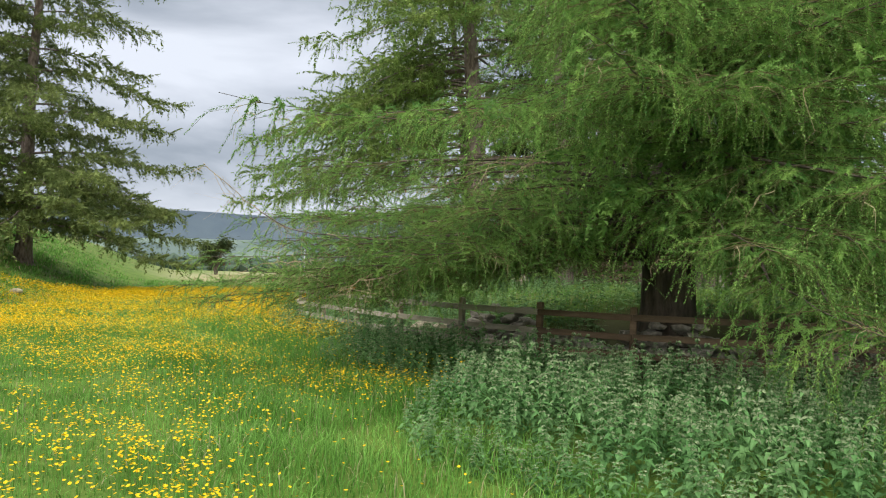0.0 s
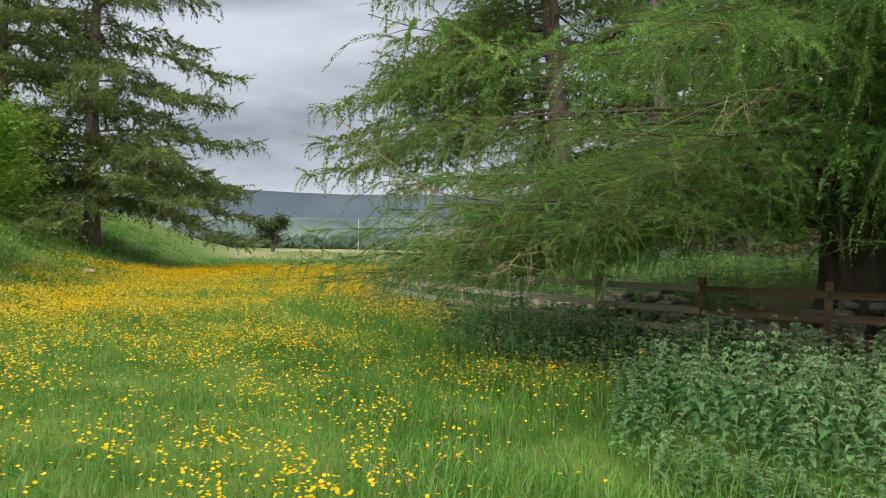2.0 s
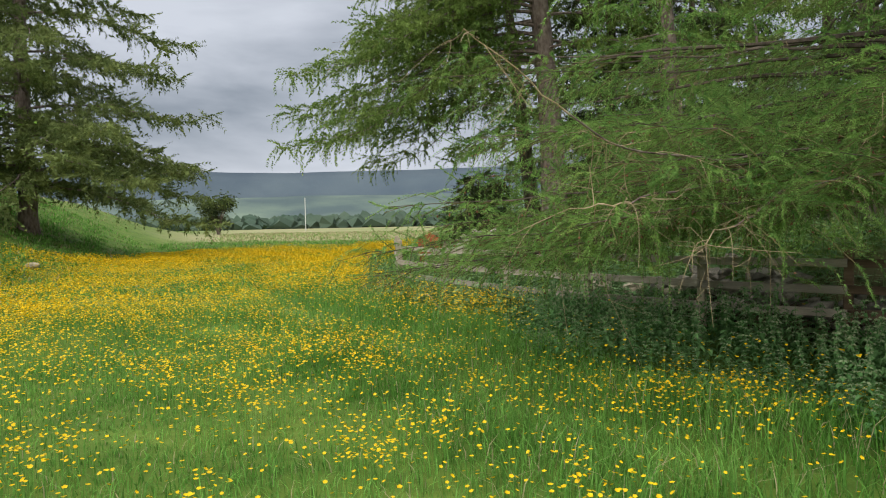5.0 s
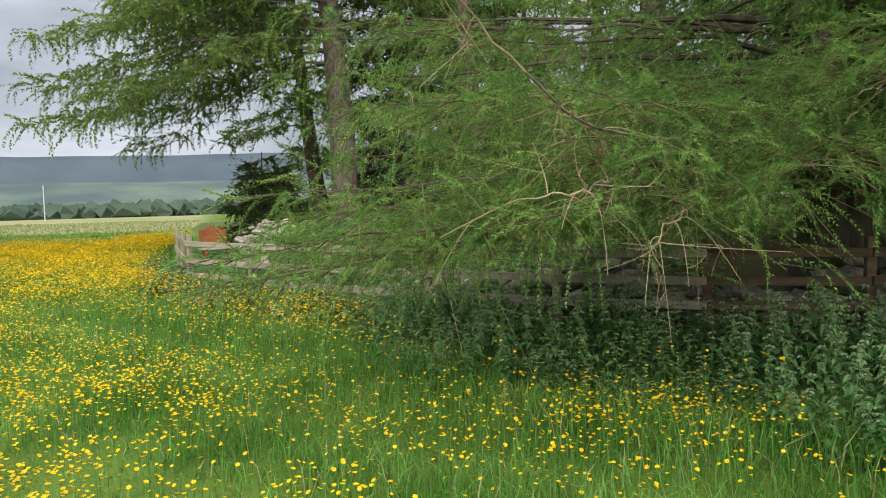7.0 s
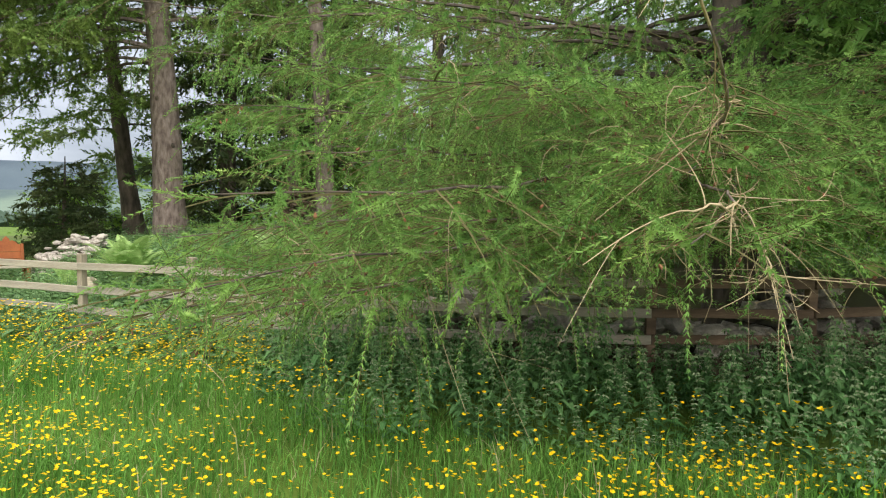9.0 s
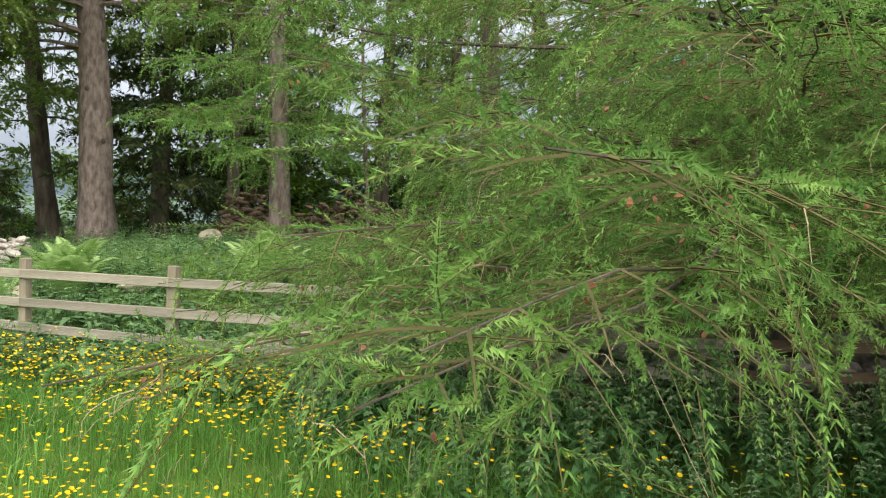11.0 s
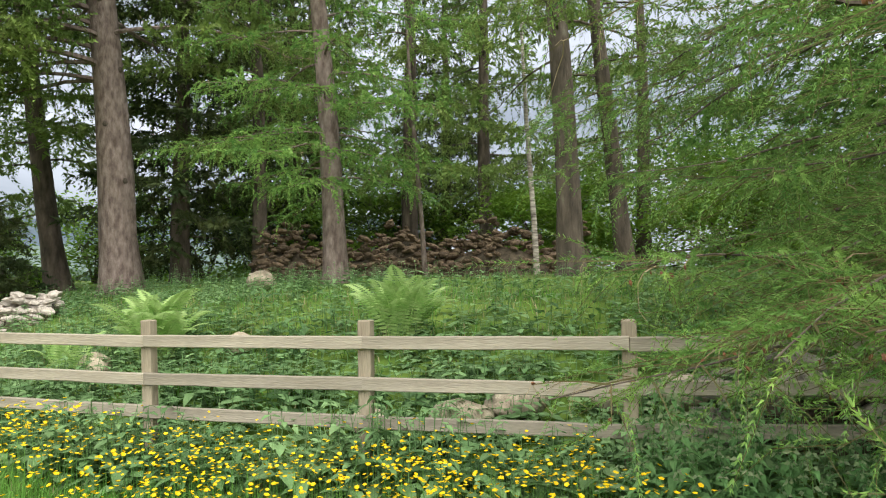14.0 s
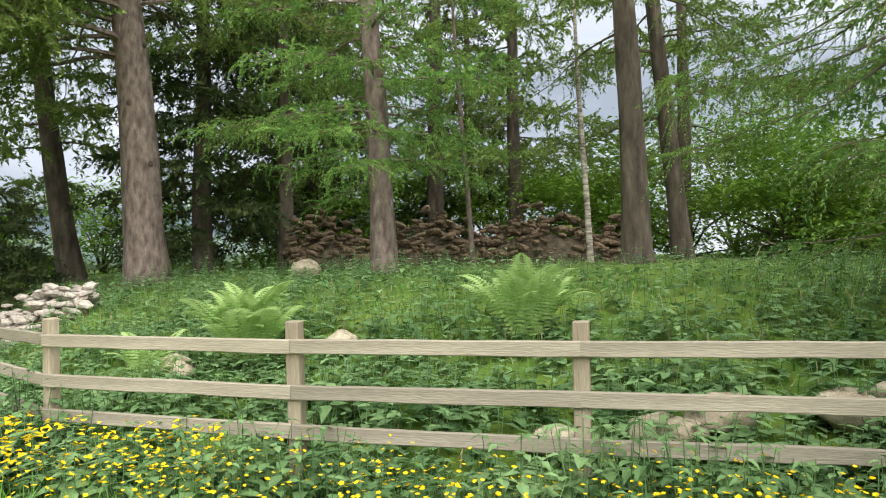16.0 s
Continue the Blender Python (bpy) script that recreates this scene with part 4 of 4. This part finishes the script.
bare_bough("dry drooping bough near the fence", [(-1.3, 11.5, 1.6), (-2.0, 11.0, 1.4), (-2.6, 10.9, 1.15)], 14, 3, (0.14, 0.32))
bare_bough("dry twiggy bough among the needles", [(-1.6, 11.9, 1.5), (-2.4, 11.6, 1.35), (-3.2, 11.4, 1.3)], 12, 6, (0.14, 0.3))
bare_bough("dry twiggy bough behind the leaves", [(0.9, 9.8, 2.9), (0.6, 9.0, 2.8), (0.3, 8.0, 2.7)], 12, 4, (0.14, 0.3))


# ---- stones ----
def stone_meshes(mat, seed, n=6, fine=1):
    out = []
    for k in range(n):
        bm = bmesh.new()
        bmesh.ops.create_icosphere(bm, subdivisions=fine, radius=0.5)
        for v in bm.verts:
            d = Vector(noise.noise_vector(v.co * 2.2 + Vector((seed * 3.1 + k * 7.7, k, seed))))
            v.co += d * 0.16
            v.co.z *= 0.5
            v.co.y *= 0.8
            if fine > 1:
                v.co += Vector(noise.noise_vector(v.co * 7)) * 0.03
        me = bpy.data.meshes.new("stone")
        bm.to_mesh(me)
        bm.free()
        me.materials.append(mat)
        if fine > 1:
            me.polygons.foreach_set("use_smooth", [True] * len(me.polygons))
        out.append(me)
    return out


S_GREY, S_PALE, S_MOSS = stone_meshes(M_STONE, 1), stone_meshes(M_STONE_PALE, 2), stone_meshes(M_STONE_MOSS, 3)


def stone_run(name, label, line, height, width, size, meshes, seed, count, tidy=1.0):
    """A heap or wall of stones along a line, highest in the middle of its width."""
    r = random.Random(seed)
    wall = thing(name, label, "stone wall", "stone walls", at=(0, 0, 0))
    pts = np.array(line)
    seg = np.hypot(*np.diff(pts, axis=0).T)
    cum = np.concatenate([[0], np.cumsum(seg)])
    m = 40
    q = np.linspace(0, cum[-1], m)
    cx, cy = np.interp(q, cum, pts[:, 0]), np.interp(q, cum, pts[:, 1])
    tx, ty = np.gradient(cx), np.gradient(cy)
    tl = np.hypot(tx, ty)
    rows = []
    for w, k in ((-0.62, 0.0), (-0.42, 0.3), (-0.15, 0.5), (0.15, 0.5), (0.42, 0.3), (0.62, 0.0)):
        x, y = cx - ty / tl * w * width, cy + tx / tl * w * width
        rows.append(np.column_stack([x, y, ground_z(x, y) - 0.1 + height * k * (0.8 + 0.2 * np.sin(q * 2.1 + seed)) + 0.05 * np.sin(q * 9 + w * 20)]))
    i, j = np.meshgrid(np.arange(5), np.arange(m - 1), indexing="ij")
    a, b, c, d = i * m + j, (i + 1) * m + j, (i + 1) * m + j + 1, i * m + j + 1
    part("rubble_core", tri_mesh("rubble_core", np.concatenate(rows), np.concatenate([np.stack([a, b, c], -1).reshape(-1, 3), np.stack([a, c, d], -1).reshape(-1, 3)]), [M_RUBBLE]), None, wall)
    for k in range(count):
        t = r.uniform(0, cum[-1])
        px, py = np.interp(t, cum, pts[:, 0]), np.interp(t, cum, pts[:, 1])
        w = r.uniform(-1, 1)
        i = min(int(np.searchsorted(cum, t, "right")) - 1, len(seg) - 1)
        d = (pts[i + 1] - pts[i]) / seg[i]
        px, py = px - d[1] * w * width / 2, py + d[0] * w * width / 2
        top = height * (1 - (1 - tidy) * abs(w)) * (0.85 + 0.2 * math.sin(t * 2.1 + seed))
        z = float(ground_z(px, py)) + (r.uniform(0.02, 1) if tidy > 0.5 else r.uniform(0.35, 1)) * top - size * 0.2
        s = size * r.uniform(0.6, 1.35)
        ob = new("stone", meshes[k % len(meshes)])
        ob.parent = wall
        ob.matrix_local = pose(px, py, z, r.uniform(-25, 25), r.uniform(-25, 25), math.degrees(math.atan2(d[1], d[0])) + r.uniform(-35, 35)) @ Matrix.Diagonal((s * r.uniform(0.9, 1.5), s, s, 1))
    return wall


stone_run("dry_stone_wall", "rough dry stone wall of grey boulders behind the brown fence", [(-1.2, 14.9), (0.4, 13.75), (1.9, 12.8), (4.0, 12.75), (9.0, 13.1)], 0.85, 0.5, 0.30, S_GREY, 5, 230, 0.7)
stone_run("tumbled_stone_wall", "tumbled mossy brown stone wall among the trees", [(-0.2, 30.4), (1.6, 30.2), (3.4, 29.8), (4.6, 28.2), (5.6, 26.6), (7.2, 25.8)], 1.75, 1.3, 0.27, S_MOSS, 6, 760, 0.25)
stone_run("stone_heap", "heap of pale loose stones at the grove's edge", [(-6.5, 26.9), (-5.0, 26.4)], 0.7, 1.3, 0.21, S_PALE, 7, 210, 0.3)

B_TAN = stone_meshes(M_STONE_TAN, 4, 6, 3)
for k, (label, x, y, s) in enumerate((("rounded tan boulder in the weeds", -2.62, 16.05, 0.40), ("pale tan boulder in the weeds", -2.1, 16.0, 0.42), ("grey boulder in the weeds", -3.2, 16.5, 0.34),
                                      ("low tan boulder in the weeds", -3.5, 19.35, 0.36), ("grey boulder in the weeds", -1.5, 15.5, 0.44), ("pale boulder in the weeds", -1.0, 15.3, 0.45),
                                      ("mossy rounded boulder near the trees", -1.2, 26.5, 0.65), ("brown boulder beside the fern", -4.9, 20.2, 0.4), ("pale stone in the tall grass", -19.4, 24.2, 0.34))):
    st = tagged(new("boulder", B_TAN[k % 6]), label, "stone", "boulders")
    st.matrix_world = pose(x, y, float(ground_z(x, y)) + s * 0.35, 0, 0, x * 90) @ Matrix.Diagonal((s * 1.3, s * 1.1, s * 1.3, 1))


# ---- ferns ----
def frond_mesh(seed):
    """One arched fern frond, a metre long, with paired leaflets."""
    r = np.random.default_rng(seed)
    n = 26
    s = np.linspace(0, 1, n)
    P = np.column_stack([0.75 * s ** 1.15, 0 * s, 0.95 * np.sin(s * 1.75) * 0.85])
    V, F = [], []
    v, f = tube(P, np.linspace(0.008, 0.002, n), 3)
    V.append(v)
    F.append(f)
    o = len(v)
    for k in range(2, n):
        t = s[k]
        w = 0.22 * math.sin(math.pi * (0.12 + 0.88 * t) ** 0.8) ** 0.9 + 0.01
        tang = P[k] - P[k - 1]
        tang /= np.linalg.norm(tang)
        for side in (-1, 1):
            q = np.array([0.25 * tang[0], side, 0.25 * tang[2] - 0.18])
            tip = P[k] + q * w * r.uniform(0.9, 1.1)
            mid = P[k] + q * w * 0.45
            a, b = mid + tang * 0.022, mid - tang * 0.022
            V.append(np.array([P[k], a, tip, b]))
            F.append(np.array([(0, 1, 3), (1, 2, 3)]) + o)
            o += 4
    return tri_mesh("frond", np.concatenate(V), np.concatenate(F), [M_FERN])


FRONDS = [frond_mesh(k) for k in range(4)]


def fern(x, y, size, n, seed, label):
    r = random.Random(seed)
    ob = thing("fern", label, "fern", "ferns", at=(x, y, float(ground_z(x, y))))
    for k in range(n):
        f = new("frond", FRONDS[k % 4])
        f.parent = ob
        L = size * r.uniform(0.75, 1.1)
        f.matrix_local = pose(r.uniform(-.08, .08), r.uniform(-.08, .08), 0, r.uniform(-12, 12), r.uniform(-26, 12), 360 * k / n + r.uniform(-12, 12)) @ Matrix.Diagonal((L, L, L, 1))


fern(-4.3, 19.75, 0.8, 52, 1, "large bright green fern clump behind the fence")
fern(-5.15, 20.1, 0.6, 12, 4, "small green fern beside the large one")
fern(-1.95, 18.4, 0.76, 38, 2, "bright green fern clump behind the fence")


# ---- bench ----
def board_bm(outline, thick):
    bm = bmesh.new()
    lo = [bm.verts.new((x, -thick / 2, z)) for x, z in outline]
    hi = [bm.verts.new((x, thick / 2, z)) for x, z in outline]
    bm.faces.new(lo)
    bm.faces.new(hi[::-1])
    for k in range(len(lo)):
        j = (k + 1) % len(lo)
        bm.faces.new((lo[k], hi[k], hi[j], lo[j]))
    bmesh.ops.recalc_face_normals(bm, faces=bm.faces)
    return bm


def build_bench():
    bx, by = -6.93, 26.0
    bench = thing("bench", "small rust-brown wooden bench with a carved peaked back", "bench", at=(bx, by, float(ground_z(bx, by))))
    bench.rotation_euler = (0, 0, radians(24))
    tilt = pose(0, 0.2, 0, -9, 0, 0)
    w = 0.36
    crest = [(-w, 0.80), (w, 0.80), (w, 0.98), (0.30, 0.955), (0.24, 0.97), (0.19, 1.03), (0.13, 1.06), (0.08, 1.05), (0.06, 1.10), (0.0, 1.16)]
    crest += [(-x, z) for x, z in crest[-2:1:-1]]
    for outline in (crest, [(-w, 0.64), (w, 0.64), (w, 0.79), (-w, 0.79)], [(-w, 0.48), (w, 0.48), (w, 0.63), (-w, 0.63)]):
        board = part("back_board", board_bm(outline, 0.035), M_BENCH, bench)
        board.matrix_local = tilt
    for k in range(3):
        plank = part("seat_plank", box_bm(0.92, 0.125, 0.04, 0.008, 0.003, k), M_WOOD, bench, "pale weathered seat plank")
        plank.matrix_local = pose(0.02, -0.16 + 0.14 * k, 0.45)
    for sx in (-0.31, 0.31):
        for sy in (-0.18, 0.12):
            leg = part("leg", box_bm(0.07, 0.07, 0.47, 0.008), M_BENCH, bench)
            leg.matrix_local = pose(sx, sy, 0.195)
        brace = part("brace", box_bm(0.05, 0.36, 0.06, 0.006), M_BENCH, bench)
        brace.matrix_local = pose(sx, -0.03, 0.395)
        stile = part("stile", box_bm(0.06, 0.04, 0.86, 0.008), M_BENCH, bench)
        stile.matrix_local = pose(sx, 0.235, 0.55, -9, 0, 0)


build_bench()


# ---- small trees and bushes ----
def bushy(name, label, x, y, height, spread, n, leaf, mat, seed, trunk_r=0.06, z_low=0.15, category="bush", group="bushes"):
    """A broadleaved bush or small tree: forked stems and many small leaves in uneven clumps."""
    r = np.random.default_rng(seed)
    z0 = float(ground_z(x, y))
    ob = thing(name, label, category, group, at=(x, y, z0 - 0.05))
    clumps, wood = [], []
    for k in range(max(7, int(n / 500))):
        a, h = r.uniform(0, 6.28), height * r.uniform(z_low + 0.1, 1.0)
        rr = spread * math.sqrt(r.uniform(0.05, 1)) * (1.05 - 0.55 * abs(h / height - 0.5))
        c = np.array([math.cos(a) * rr, math.sin(a) * rr, h])
        clumps.append(c)
        wood.append((*tube([(0, 0, 0), (c[0] * 0.25, c[1] * 0.25, h * 0.45), c], [trunk_r, trunk_r * 0.6, 0.01], 5), 0))
    v, f, m = join(wood)
    part("trunk", tri_mesh("trunk", v, f, [M_BARK_DARK]), None, ob)
    c = np.array(clumps)[r.integers(0, len(clumps), n)]
    pos = c + r.normal(size=(n, 3)) * (spread * 0.24, spread * 0.24, height * 0.10)
    pos[:, 2] = np.maximum(pos[:, 2], 0.1)
    lv = np.array([(0, 0, 0), (0.5, 0.3, 0.08), (1, 0, -0.15), (0.5, -0.3, 0.08)])
    v, f = scatter(lv, np.array([(0, 1, 2), (0, 2, 3)]), pos, r.uniform(0, 6.28, n), r.uniform(0.6, 1.3, n) * leaf, r.uniform(-0.8, 0.8, n), r.uniform(0, 6.28, n))
    part("crown", tri_mesh("crown", v, f, [mat]), None, ob)


bushy("small_tree", "bright green broadleaved small tree on the bank", -19.5, 18.5, 4.6, 2.3, 9000, 0.16, M_LEAF, 1, category="tree", group="")
for k, (x, y, h, s) in enumerate(((10.5, 30, 4.0, 2.6), (13.5, 36, 5.5, 3.5), (9.5, 41, 5, 3.5), (4.5, 41, 4.5, 3.0), (1.0, 42, 4, 3), (15.5, 27, 5, 3), (19, 32, 6, 4), (-3, 44, 3.5, 3), (13, 22, 4, 2.6), (18, 20, 5, 3.5), (8.5, 29.5, 2.4, 2.2), (11.5, 24.5, 2.6, 2.2), (6.5, 37, 3.0, 2.6), (14.5, 24, 3.4, 2.6), (10, 35.5, 3.2, 2.8), (2.5, 36, 2.6, 2.4), (-6, 40, 2.4, 2.4), (16.5, 16.5, 3.5, 2.5), (9.5, 17.5, 2.2, 1.9), (14, 30, 2.6, 3.0), (17, 24, 2.6, 3.0), (20, 27, 3.0, 3.5))):
    bushy("hawthorn_bush", "rough green hedge bush beyond the grove", x, y, h, s, 4500, 0.2, M_LEAF, 20 + k, z_low=-0.08)

# slim stems in the grove
v, f = tube([(0, 0, 0), (-0.05, 0.02, 1.5), (-0.2, 0.05, 4), (-0.3, 0.1, 8)], [0.085, 0.07, 0.055, 0.02], 7, 0.05)
stem = tagged(new("birch_tree", tri_mesh("birch_tree", v, f, [M_BIRCH], smooth=True)), "slim pale birch trunk by the tumbled wall", "tree")
stem.location = (5.2, 25.3, float(ground_z(5.2, 25.3)) - 0.1)
v, f = tube([(0, 0, 0), (-0.08, 0.02, 1.5), (-0.25, 0.05, 4), (-0.4, 0.1, 7)], [0.08, 0.06, 0.05, 0.02], 7, 0.05)
stem = tagged(new("dead_sapling", tri_mesh("dead_sapling", v, f, [M_BARK], smooth=True)), "thin bare sapling before the tumbled wall", "tree")
stem.location = (2.84, 26.6, float(ground_z(2.84, 26.6)) - 0.1)

# far tree and pole in the field
bushy("field_tree", "lone dark spreading tree at the field edge", -57, 106, 5.0, 2.6, 3000, 0.45, M_SPRUCE, 60, 0.25, 0.3, "tree", "")
v, f = tube([(0, 0, -0.5), (0, 0, 7)], [0.12, 0.09], 8)
pole = tagged(new("utility_pole", tri_mesh("utility_pole", v, f, [M_POLE])), "pale grey utility pole in the far field", "pole")
pole.location = (-62.0, 153.0, float(ground_z(-62, 153)))
